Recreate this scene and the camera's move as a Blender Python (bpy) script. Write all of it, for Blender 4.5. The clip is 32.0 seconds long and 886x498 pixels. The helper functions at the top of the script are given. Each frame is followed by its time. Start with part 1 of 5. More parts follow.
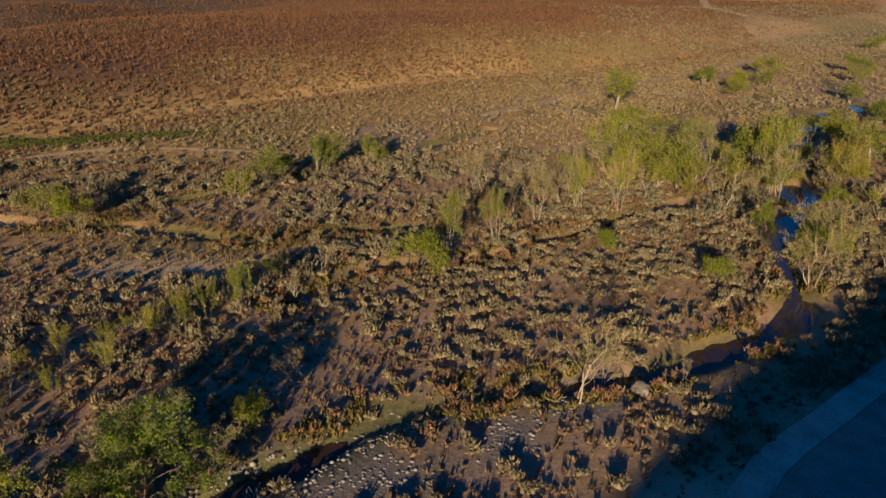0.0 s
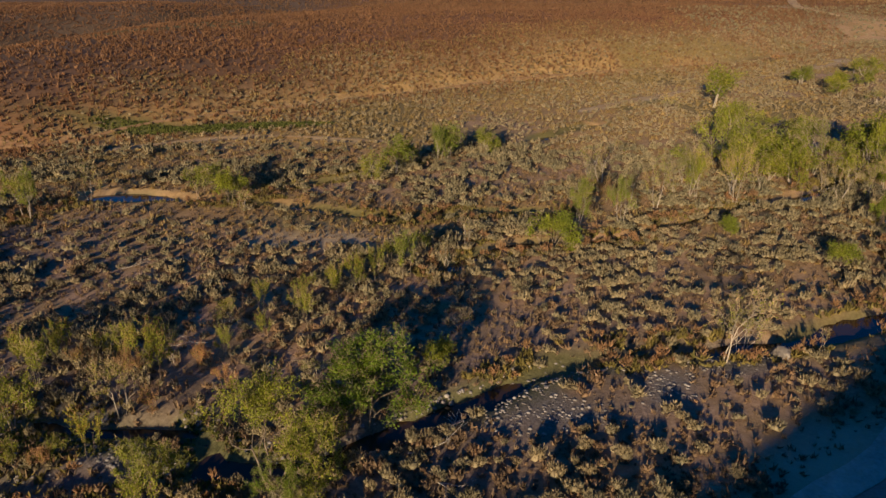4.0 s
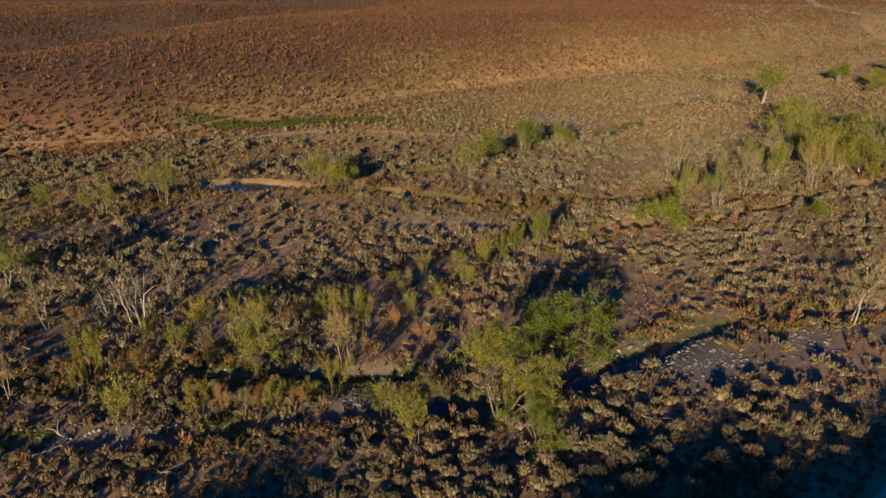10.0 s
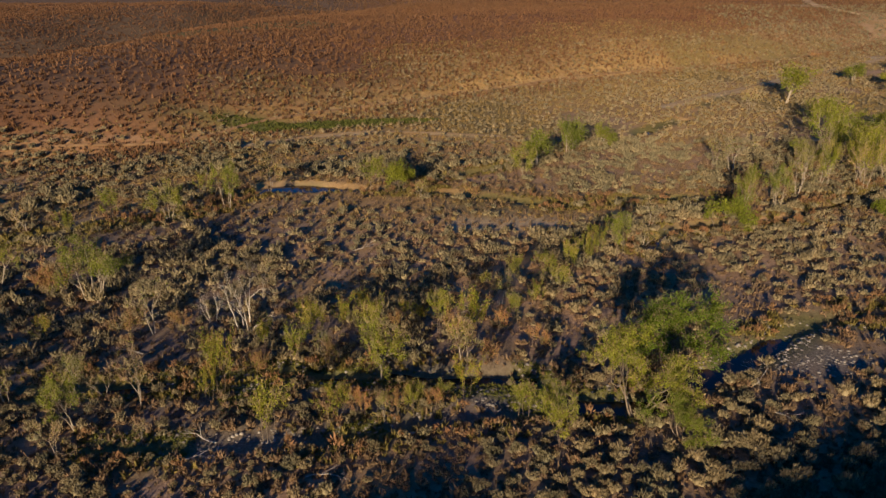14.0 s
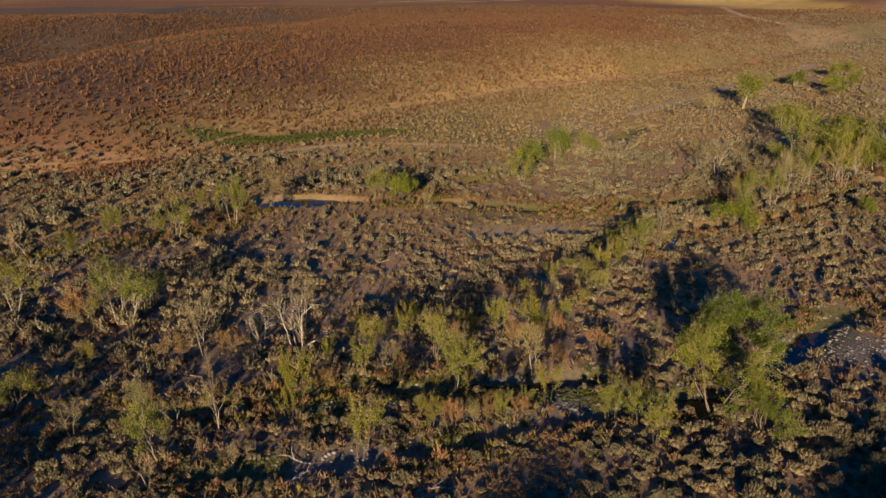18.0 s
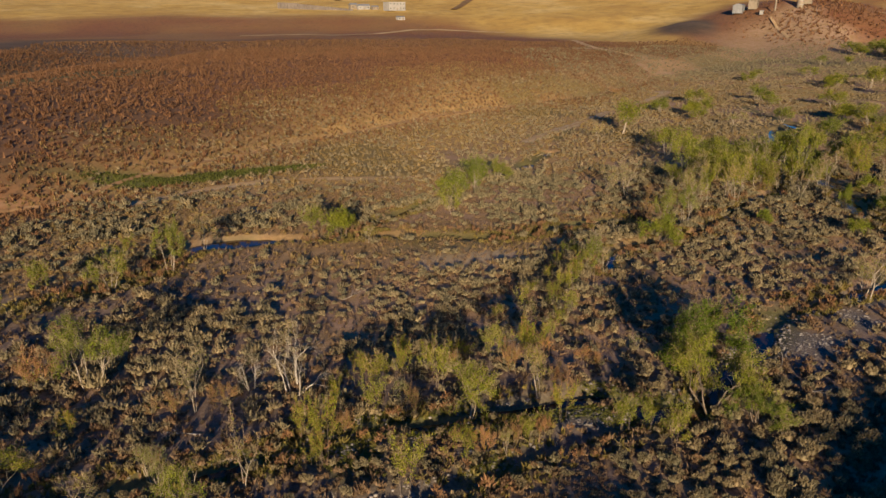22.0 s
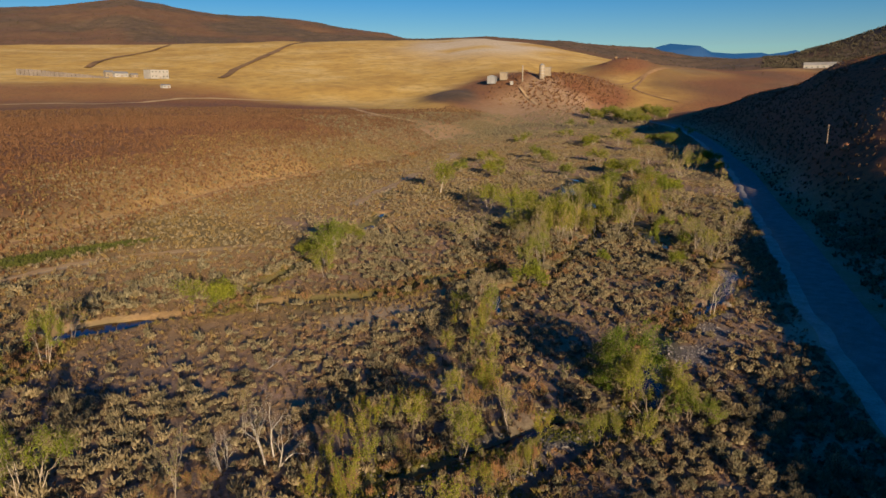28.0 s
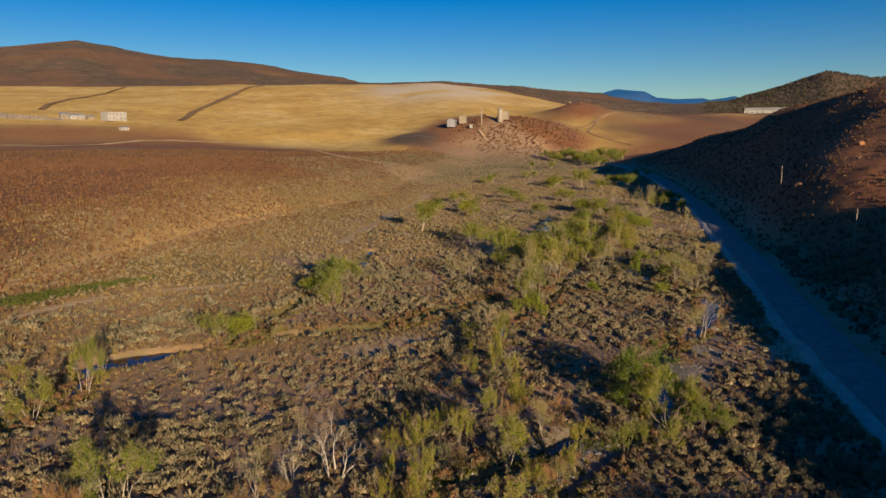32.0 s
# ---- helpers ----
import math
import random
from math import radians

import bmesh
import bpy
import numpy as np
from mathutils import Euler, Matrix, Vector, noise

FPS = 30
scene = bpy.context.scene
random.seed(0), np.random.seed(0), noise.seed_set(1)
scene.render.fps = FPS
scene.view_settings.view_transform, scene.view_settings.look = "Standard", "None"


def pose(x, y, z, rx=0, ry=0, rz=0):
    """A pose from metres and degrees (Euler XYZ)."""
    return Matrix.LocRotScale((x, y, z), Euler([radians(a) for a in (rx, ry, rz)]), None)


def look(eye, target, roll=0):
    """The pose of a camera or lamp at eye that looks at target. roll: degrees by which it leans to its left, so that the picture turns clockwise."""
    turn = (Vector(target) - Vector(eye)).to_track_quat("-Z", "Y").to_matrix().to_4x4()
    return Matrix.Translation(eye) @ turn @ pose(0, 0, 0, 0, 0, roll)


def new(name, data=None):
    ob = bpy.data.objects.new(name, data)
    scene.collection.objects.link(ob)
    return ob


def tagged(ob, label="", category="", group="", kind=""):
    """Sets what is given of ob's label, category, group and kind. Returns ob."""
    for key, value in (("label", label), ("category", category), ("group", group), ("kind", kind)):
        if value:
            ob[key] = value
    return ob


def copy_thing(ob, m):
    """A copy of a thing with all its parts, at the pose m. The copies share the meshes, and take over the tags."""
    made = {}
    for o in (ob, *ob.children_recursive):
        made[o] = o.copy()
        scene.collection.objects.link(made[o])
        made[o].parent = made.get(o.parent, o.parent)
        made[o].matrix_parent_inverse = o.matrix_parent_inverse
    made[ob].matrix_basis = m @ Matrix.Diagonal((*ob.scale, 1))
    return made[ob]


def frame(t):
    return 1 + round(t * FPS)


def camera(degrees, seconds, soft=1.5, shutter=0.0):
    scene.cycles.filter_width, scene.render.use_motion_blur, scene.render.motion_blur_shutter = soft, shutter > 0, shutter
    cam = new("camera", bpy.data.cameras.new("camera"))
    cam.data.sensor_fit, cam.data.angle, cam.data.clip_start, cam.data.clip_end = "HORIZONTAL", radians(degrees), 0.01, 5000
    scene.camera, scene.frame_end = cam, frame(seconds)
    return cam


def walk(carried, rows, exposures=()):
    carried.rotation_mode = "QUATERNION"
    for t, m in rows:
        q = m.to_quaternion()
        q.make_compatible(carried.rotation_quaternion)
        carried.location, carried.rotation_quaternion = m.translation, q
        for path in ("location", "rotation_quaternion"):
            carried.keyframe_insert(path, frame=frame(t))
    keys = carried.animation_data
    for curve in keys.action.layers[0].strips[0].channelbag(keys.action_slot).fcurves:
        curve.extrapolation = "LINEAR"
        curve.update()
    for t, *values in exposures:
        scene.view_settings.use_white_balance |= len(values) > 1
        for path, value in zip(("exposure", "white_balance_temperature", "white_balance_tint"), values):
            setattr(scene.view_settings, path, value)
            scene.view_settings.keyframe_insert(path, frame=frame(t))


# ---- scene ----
cam = camera(65.3, 32.0)
METRES, EYE, TILT, LEAN, TURN = 88.24, 28.2, 0.0, 0.0, -3.8
ROWS = [
    (0.0, 0.0, 0.0, 0.0, -0.14, -21.17, 0.35),
    (0.5, -0.0116, -0.0106, 0.0014, 1.33, -21.17, 0.39),
    (1.0, -0.0232, -0.0215, 0.002, 2.82, -21.17, 0.42),
    (1.5, -0.0345, -0.0321, 0.0022, 3.85, -21.17, 0.44),
    (2.0, -0.046, -0.0429, 0.0022, 4.33, -21.17, 0.44),
    (2.5, -0.0578, -0.0539, 0.0022, 4.8, -21.17, 0.45),
    (3.0, -0.0694, -0.0649, 0.0024, 5.18, -21.17, 0.46),
    (3.5, -0.0808, -0.0762, 0.0026, 5.2, -21.17, 0.47),
    (5.5, -0.1266, -0.1211, 0.0034, 5.22, -21.17, 0.51),
    (6.0, -0.1384, -0.1322, 0.0033, 5.24, -21.18, 0.52),
    (6.5, -0.1503, -0.1432, 0.0032, 5.26, -21.19, 0.52),
    (7.0, -0.1625, -0.1538, 0.0029, 5.27, -21.21, 0.53),
    (7.5, -0.1754, -0.1628, 0.003, 5.27, -21.23, 0.54),
    (8.0, -0.189, -0.1705, 0.0036, 5.27, -21.25, 0.55),
    (8.5, -0.2033, -0.1769, 0.0058, 5.28, -21.27, 0.54),
    (9.0, -0.2178, -0.1823, 0.0081, 5.3, -21.27, 0.53),
    (9.5, -0.2325, -0.1868, 0.0105, 5.3, -21.28, 0.54),
    (10.0, -0.2474, -0.1902, 0.013, 5.3, -21.29, 0.53),
    (10.5, -0.2625, -0.1935, 0.0158, 5.31, -21.3, 0.54),
    (11.0, -0.2774, -0.1964, 0.018, 5.26, -21.31, 0.56),
    (11.5, -0.2926, -0.1986, 0.0194, 4.94, -21.32, 0.55),
    (12.0, -0.3079, -0.2004, 0.0195, 4.93, -21.3, 0.55),
    (12.5, -0.323, -0.2018, 0.0193, 4.83, -21.31, 0.54),
    (13.0, -0.3384, -0.2032, 0.0191, 4.49, -21.33, 0.55),
    (13.5, -0.3537, -0.205, 0.0189, 4.27, -21.33, 0.57),
    (14.0, -0.3691, -0.2063, 0.0188, 4.05, -21.33, 0.57),
    (14.5, -0.3845, -0.2075, 0.0184, 3.76, -21.32, 0.57),
    (15.0, -0.4, -0.2084, 0.0188, 3.49, -21.34, 0.56),
    (15.5, -0.4154, -0.2091, 0.019, 3.41, -21.29, 0.59),
    (17.5, -0.4762, -0.2114, 0.02, 0.5, -20.69, 0.52),
    (18.0, -0.4918, -0.2112, 0.0203, -1.74, -20.55, 0.49),
    (18.5, -0.5075, -0.2111, 0.0207, -3.65, -20.41, 0.46),
    (19.0, -0.5232, -0.2108, 0.0214, -4.98, -20.27, 0.44),
    (19.5, -0.5387, -0.2102, 0.0222, -6.14, -20.11, 0.43),
    (20.0, -0.5545, -0.2094, 0.0233, -7.3, -19.82, 0.42),
    (20.5, -0.5701, -0.2083, 0.0241, -8.65, -19.42, 0.43),
    (21.0, -0.5858, -0.2069, 0.0249, -10.2, -19.0, 0.42),
    (21.5, -0.6015, -0.2052, 0.026, -11.77, -18.59, 0.43),
    (22.0, -0.6173, -0.2039, 0.0271, -13.35, -18.19, 0.38),
    (22.5, -0.6325, -0.2025, 0.0277, -15.32, -17.76, 0.39),
    (23.0, -0.6484, -0.2007, 0.028, -17.82, -17.34, 0.32),
    (23.5, -0.664, -0.1987, 0.0281, -20.37, -16.91, 0.29),
    (24.0, -0.6801, -0.196, 0.0284, -22.69, -16.5, 0.25),
    (24.5, -0.6963, -0.1929, 0.0288, -24.48, -16.1, 0.2),
    (25.0, -0.7122, -0.1897, 0.0293, -25.36, -15.68, 0.2),
    (25.5, -0.728, -0.1865, 0.0292, -25.45, -15.25, 0.22),
    (27.5, -0.7881, -0.1718, 0.0277, -30.16, -13.46, 0.25),
    (28.0, -0.8034, -0.1684, 0.0276, -32.5, -13.0, 0.2),
    (28.5, -0.8183, -0.1669, 0.0277, -34.87, -12.55, 0.14),
    (29.0, -0.8335, -0.1663, 0.0278, -36.05, -12.09, 0.1),
    (29.5, -0.8482, -0.1667, 0.028, -36.14, -11.61, 0.1),
    (30.0, -0.8631, -0.1673, 0.0281, -36.21, -11.12, 0.12),
    (30.5, -0.878, -0.1683, 0.0278, -36.25, -10.65, 0.11),
    (31.0, -0.8931, -0.1703, 0.0279, -36.27, -10.16, 0.09),
    (31.5, -0.908, -0.1733, 0.028, -36.28, -9.8, 0.06),
    (32.0, -0.9227, -0.177, 0.0283, -36.3, -9.59, 0.05),
]

walk(cam, [(t, pose(0, 0, EYE, TILT, LEAN, TURN) @ pose(METRES * x, METRES * y, METRES * z, 90 + pitch, roll, yaw)) for t, x, y, z, yaw, pitch, roll in ROWS],
     exposures=[(0.0, 0.68), (15.0, 0.68), (24.0, 0.72), (32.0, 0.74)])

# ---- sun and sky ----
SUN_TO = Vector((0.29, 0.956, 0.0)).normalized()      # the way the shadows fall
SUN_HIGH = 12.5                                       # degrees over the horizon
world = bpy.data.worlds.new("evening_sky")
scene.world = world
world.use_nodes = True
wn = world.node_tree.nodes
sky = wn.new("ShaderNodeTexSky")
sky.sky_type = "NISHITA"
sky.sun_disc = False
sky.sun_elevation = radians(SUN_HIGH)
sky.sun_rotation = math.atan2(-SUN_TO.x, -SUN_TO.y)
sky.air_density, sky.dust_density, sky.ozone_density = 1.0, 0.1, 4.0
deep = wn.new("ShaderNodeHueSaturation")
deep.inputs["Saturation"].default_value = 1.45
deep.inputs["Hue"].default_value = 0.517
world.node_tree.links.new(sky.outputs[0], deep.inputs["Color"])
world.node_tree.links.new(deep.outputs[0], wn["Background"].inputs[0])
wn["Background"].inputs[1].default_value = 0.056
lamp = bpy.data.lights.new("sun", "SUN")
lamp.energy, lamp.angle, lamp.color = 4.75, radians(0.5), (1.0, 0.785, 0.525)
sun = new("sun", lamp)
sun.matrix_world = look((0, 0, 0), SUN_TO * math.cos(radians(SUN_HIGH)) - Vector((0, 0, math.sin(radians(SUN_HIGH)))))

# ---- small tools ----
RNG = np.random.RandomState(7)


def ease(a, b, v):
    v = np.clip((np.asarray(v, float) - a) / (b - a), 0, 1)
    return v * v * (3 - 2 * v)


def lattice(ix, iy, seed):
    n = (ix.astype(np.int64) * 374761393 + iy.astype(np.int64) * 668265263 + seed * 1442695041) & 0x7FFFFFFF
    n = ((n ^ (n >> 13)) * 1274126177) & 0x7FFFFFFF
    return ((n ^ (n >> 16)) & 0xFFFF) / 65535.0


def grain(x, y, size, seed=0):
    """Smooth noise from 0 to 1 with lumps of that size in metres."""
    x, y = np.asarray(x, float) / size, np.asarray(y, float) / size
    ix, iy = np.floor(x), np.floor(y)
    fx, fy = x - ix, y - iy
    fx, fy = fx * fx * (3 - 2 * fx), fy * fy * (3 - 2 * fy)
    a, b = lattice(ix, iy, seed), lattice(ix + 1, iy, seed)
    c, d = lattice(ix, iy + 1, seed), lattice(ix + 1, iy + 1, seed)
    return (a * (1 - fx) + b * fx) * (1 - fy) + (c * (1 - fx) + d * fx) * fy


def off_line(x, y, line):
    """Distance from a polyline, and the signed one (positive on its left)."""
    best = np.full(np.shape(x), 1e9)
    side = np.full(np.shape(x), 1e9)
    for (ax, ay), (bx, by) in zip(line, line[1:]):
        dx, dy = bx - ax, by - ay
        span = math.hypot(dx, dy)
        k = np.clip(((x - ax) * dx + (y - ay) * dy) / span ** 2, 0, 1)
        far = np.hypot(x - ax - k * dx, y - ay - k * dy)
        turn = np.sign((y - ay) * dx - (x - ax) * dy)
        side = np.where(far < best, far * turn, side)
        best = np.minimum(best, far)
    return best, side


def sheet(name, verts, faces, materials, smooth=False, slots=None):
    """A mesh from arrays; faces is one array of triangles or of quads, or a list of such arrays."""
    faces = faces if isinstance(faces, list) else [faces]
    faces = [np.asarray(f, np.int32) for f in faces if len(f)]
    me = bpy.data.meshes.new(name)
    me.vertices.add(len(verts))
    me.vertices.foreach_set("co", np.asarray(verts, np.float32).ravel())
    loops = np.concatenate([f.ravel() for f in faces])
    sizes = np.concatenate([np.full(len(f), f.shape[1], np.int32) for f in faces])
    me.loops.add(len(loops))
    me.loops.foreach_set("vertex_index", loops)
    me.polygons.add(len(sizes))
    me.polygons.foreach_set("loop_start", np.concatenate([[0], np.cumsum(sizes)[:-1]]).astype(np.int32))
    if smooth:
        me.polygons.foreach_set("use_smooth", np.ones(len(sizes), bool))
    for m in materials:
        me.materials.append(m)
    if slots is not None:
        me.polygons.foreach_set("material_index", np.asarray(slots, np.int32))
    me.update(calc_edges=True)
    return me


def part(name, me, parent, label=""):
    ob = new(name, me)
    ob.parent = parent
    return tagged(ob, label)


def bm_mesh(name, bm, material):
    me = bpy.data.meshes.new(name)
    bm.to_mesh(me)
    bm.free()
    me.materials.append(material)
    return me


def box_bm(sx, sy, sz, bevel=0.0, at=(0, 0, 0)):
    """A box that stands on z = at[2]."""
    bm = bmesh.new()
    bmesh.ops.create_cube(bm, size=1.0, matrix=Matrix.Translation((at[0], at[1], at[2] + sz / 2)) @ Matrix.Diagonal((sx, sy, sz, 1)))
    if bevel:
        bmesh.ops.bevel(bm, geom=bm.edges[:], offset=bevel, segments=1, affect="EDGES")
    return bm


def tube_bm(r0, r1, h, sides=12, at=(0, 0, 0)):
    bm = bmesh.new()
    bmesh.ops.create_cone(bm, cap_ends=True, segments=sides, radius1=r0, radius2=r1, depth=h, matrix=Matrix.Translation((at[0], at[1], at[2] + h / 2)))
    return bm


# ---- materials ----
def plain(name, rough=0.9, metal=0.0):
    m = bpy.data.materials.new(name)
    m.use_nodes = True
    b = m.node_tree.nodes["Principled BSDF"]
    b.inputs["Roughness"].default_value, b.inputs["Metallic"].default_value = rough, metal
    b.inputs["Specular IOR Level"].default_value = 0.25
    return m, m.node_tree.nodes, m.node_tree.links, b


def noise_of(n, l, scale, detail=4.0, rough=0.6, where=None):
    t = n.new("ShaderNodeTexNoise")
    t.inputs["Scale"].default_value, t.inputs["Detail"].default_value, t.inputs["Roughness"].default_value = scale, detail, rough
    if where is None:
        where = n.new("ShaderNodeNewGeometry").outputs["Position"]
    l.new(where, t.inputs["Vector"])
    return t.outputs["Fac"]


def ramp_of(n, l, fac, stops):
    r = n.new("ShaderNodeValToRGB")
    while len(r.color_ramp.elements) < len(stops):
        r.color_ramp.elements.new(0.5)
    for e, (at, c) in zip(r.color_ramp.elements, stops):
        e.position, e.color = at, (*c, 1)
    l.new(fac, r.inputs["Fac"])
    return r.outputs["Color"]


def mixed(n, l, fac, a, b, how="MIX"):
    x = n.new("ShaderNodeMix")
    x.data_type, x.blend_type = "RGBA", how
    for sock, v in ((x.inputs[0], fac), (x.inputs[6], a), (x.inputs[7], b)):
        if isinstance(v, (int, float)):
            sock.default_value = v
        elif isinstance(v, tuple):
            sock.default_value = (*v, 1)
        else:
            l.new(v, sock)
    return x.outputs[2]


def bumped(n, l, b, height, strength, distance):
    u = n.new("ShaderNodeBump")
    u.inputs["Strength"].default_value, u.inputs["Distance"].default_value = strength, distance
    l.new(height, u.inputs["Height"])
    l.new(u.outputs["Normal"], b.inputs["Normal"])


def speckled(name, dark, light, scale, rough=0.9, bump=0.4, depth=0.03, island=True, metal=0.0):
    """A material of two tones: mottled at two scales, with each piece a little different."""
    m, n, l, b = plain(name, rough, metal)
    f = noise_of(n, l, scale, 5.0)
    c = ramp_of(n, l, f, [(0.3, dark), (0.7, light)])
    big = ramp_of(n, l, noise_of(n, l, scale * 0.12, 2.0), [(0.3, (0.75, 0.75, 0.75)), (0.7, (1.15, 1.15, 1.15))])
    c = mixed(n, l, 1.0, c, big, "MULTIPLY")
    if island:
        g = n.new("ShaderNodeNewGeometry")
        each = ramp_of(n, l, g.outputs["Random Per Island"], [(0.0, (0.65, 0.65, 0.65)), (1.0, (1.3, 1.3, 1.3))])
        c = mixed(n, l, 1.0, c, each, "MULTIPLY")
    l.new(c, b.inputs["Base Color"])
    if bump:
        bumped(n, l, b, f, bump, depth)
    return m


def leafy(name, dark, light, through_it=0.35):
    """Leaves: diffuse with some light let through, each leaf and each plant of its own tone."""
    m, n, l, b = plain(name, 0.65)
    g = n.new("ShaderNodeNewGeometry")
    o = n.new("ShaderNodeObjectInfo")
    c = ramp_of(n, l, g.outputs["Random Per Island"], [(0.0, dark), (1.0, light)])
    patch = ramp_of(n, l, noise_of(n, l, 0.35, 2.0), [(0.3, (0.75, 0.8, 0.75)), (0.7, (1.2, 1.12, 0.95))])
    c = mixed(n, l, 1.0, c, patch, "MULTIPLY")
    each = ramp_of(n, l, o.outputs["Random"], [(0.0, (0.8, 0.85, 0.8)), (1.0, (1.2, 1.08, 1.0))])
    c = mixed(n, l, 1.0, c, each, "MULTIPLY")
    l.new(c, b.inputs["Base Color"])
    t = n.new("ShaderNodeBsdfTranslucent")
    l.new(c, t.inputs["Color"])
    x = n.new("ShaderNodeMixShader")
    x.inputs[0].default_value = through_it
    l.new(b.outputs[0], x.inputs[1])
    l.new(t.outputs[0], x.inputs[2])
    l.new(x.outputs[0], n["Material Output"].inputs["Surface"])
    return m


def ground_material():
    m, n, l, b = plain("valley_soil", 0.95)
    a1, a2 = n.new("ShaderNodeVertexColor"), n.new("ShaderNodeVertexColor")
    a1.layer_name, a2.layer_name = "zone_a", "zone_b"
    s1, s2 = n.new("ShaderNodeSeparateColor"), n.new("ShaderNodeSeparateColor")
    l.new(a1.outputs[0], s1.inputs[0])
    l.new(a2.outputs[0], s2.inputs[0])
    fine, mid, wide = noise_of(n, l, 2.6, 6.0, 0.7), noise_of(n, l, 0.22, 5.0), noise_of(n, l, 0.02, 4.0)
    soil = ramp_of(n, l, fine, [(0.28, (0.18, 0.105, 0.064)), (0.5, (0.41, 0.26, 0.165)), (0.72, (0.60, 0.42, 0.28))])
    litter = ramp_of(n, l, noise_of(n, l, 7.0, 4.0, 0.75), [(0.3, (0.15, 0.095, 0.045)), (0.55, (0.38, 0.245, 0.115)), (0.75, (0.53, 0.375, 0.195))])
    soil = mixed(n, l, ramp_of(n, l, mid, [(0.42, (0, 0, 0)), (0.62, (1, 1, 1))]), soil, litter)
    hill = ramp_of(n, l, fine, [(0.25, (0.14, 0.056, 0.026)), (0.55, (0.27, 0.11, 0.048)), (0.8, (0.37, 0.165, 0.075))])
    hill = mixed(n, l, ramp_of(n, l, wide, [(0.4, (0, 0, 0)), (0.68, (1, 1, 1))]), hill, (0.25, 0.125, 0.05))
    spots = ramp_of(n, l, noise_of(n, l, 0.42, 3.0, 0.55), [(0.52, (0, 0, 0)), (0.64, (1, 1, 1))])
    hill = mixed(n, l, spots, hill, (0.13, 0.062, 0.032))
    gold = ramp_of(n, l, noise_of(n, l, 0.012, 6.0, 0.65), [(0.3, (0.45, 0.265, 0.066)), (0.5, (0.58, 0.375, 0.098)), (0.7, (0.70, 0.51, 0.20))])
    gold = mixed(n, l, ramp_of(n, l, noise_of(n, l, 0.06, 6.0, 0.7), [(0.45, (0, 0, 0)), (0.7, (0.7, 0.7, 0.7))]), gold, (0.30, 0.18, 0.055))
    stones = ramp_of(n, l, noise_of(n, l, 4.5, 5.0, 0.7), [(0.3, (0.07, 0.058, 0.048)), (0.55, (0.20, 0.168, 0.138)), (0.75, (0.40, 0.35, 0.29))])
    turf = ramp_of(n, l, fine, [(0.3, (0.075, 0.08, 0.022)), (0.7, (0.19, 0.185, 0.055))])
    pale = ramp_of(n, l, mid, [(0.3, (0.48, 0.375, 0.24)), (0.7, (0.70, 0.59, 0.43))])
    rock = ramp_of(n, l, noise_of(n, l, 0.03, 6.0, 0.7), [(0.3, (0.062, 0.046, 0.030)), (0.7, (0.16, 0.108, 0.068))])
    straw = ramp_of(n, l, noise_of(n, l, 1.1, 6.0, 0.75), [(0.3, (0.22, 0.13, 0.05)), (0.5, (0.48, 0.30, 0.115)), (0.72, (0.66, 0.45, 0.185))])
    straw = mixed(n, l, ramp_of(n, l, mid, [(0.4, (0, 0, 0)), (0.65, (0.8, 0.8, 0.8))]), straw, (0.30, 0.18, 0.07))
    # grey silt, its tone lowered further to stand in for shade
    shaded_silt = ramp_of(n, l, fine, [(0.28, (0.08, 0.062, 0.054)), (0.5, (0.165, 0.129, 0.111)), (0.72, (0.265, 0.212, 0.18))])
    soil = mixed(n, l, a2.outputs["Alpha"], soil, shaded_silt)
    c = mixed(n, l, a1.outputs["Alpha"], soil, straw)
    for socket, tone in ((s1.outputs[0], hill), (s1.outputs[1], gold), (s2.outputs[2], rock), (s1.outputs[2], stones), (s2.outputs[0], turf), (s2.outputs[1], pale)):
        c = mixed(n, l, socket, c, tone)
    l.new(c, b.inputs["Base Color"])
    bumped(n, l, b, fine, 0.6, 0.15)
    return m


SOIL = ground_material()
ROAD = speckled("gravel_road", (0.23, 0.185, 0.16), (0.37, 0.305, 0.265), 5.0, 0.95, 0.5, 0.02, False)
SHOULDER = speckled("pale_gravel", (0.40, 0.335, 0.26), (0.58, 0.50, 0.40), 4.0, 0.95, 0.5, 0.03, False)
SAGE = leafy("sage_leaf", (0.132, 0.117, 0.079), (0.325, 0.284, 0.194), 0.25)
SAGE_DRY = leafy("dry_brush", (0.125, 0.083, 0.056), (0.275, 0.186, 0.125), 0.2)
STRAW = leafy("straw_tuft", (0.20, 0.137, 0.06), (0.38, 0.275, 0.13), 0.3)
SCRUB = leafy("brown_scrub", (0.09, 0.048, 0.028), (0.21, 0.115, 0.064), 0.15)
JUNIPER = leafy("juniper", (0.048, 0.043, 0.034), (0.11, 0.094, 0.07), 0.1)
RUSSET = leafy("russet_brush", (0.13, 0.078, 0.045), (0.27, 0.165, 0.095), 0.2)
TWIGGY = speckled("sage_wood", (0.045, 0.032, 0.022), (0.11, 0.08, 0.055), 6.0, 0.95, 0.0)
LEAF = leafy("cottonwood_leaf", (0.12, 0.155, 0.018), (0.36, 0.40, 0.055), 0.5)
LEAF_SPRING = leafy("spring_leaf", (0.125, 0.155, 0.018), (0.38, 0.41, 0.055), 0.5)
LEAF_DEEP = leafy("deep_green_leaf", (0.085, 0.13, 0.012), (0.28, 0.36, 0.045), 0.5)
TWIG = leafy("pale_twig", (0.24, 0.175, 0.11), (0.46, 0.37, 0.25), 0.1)
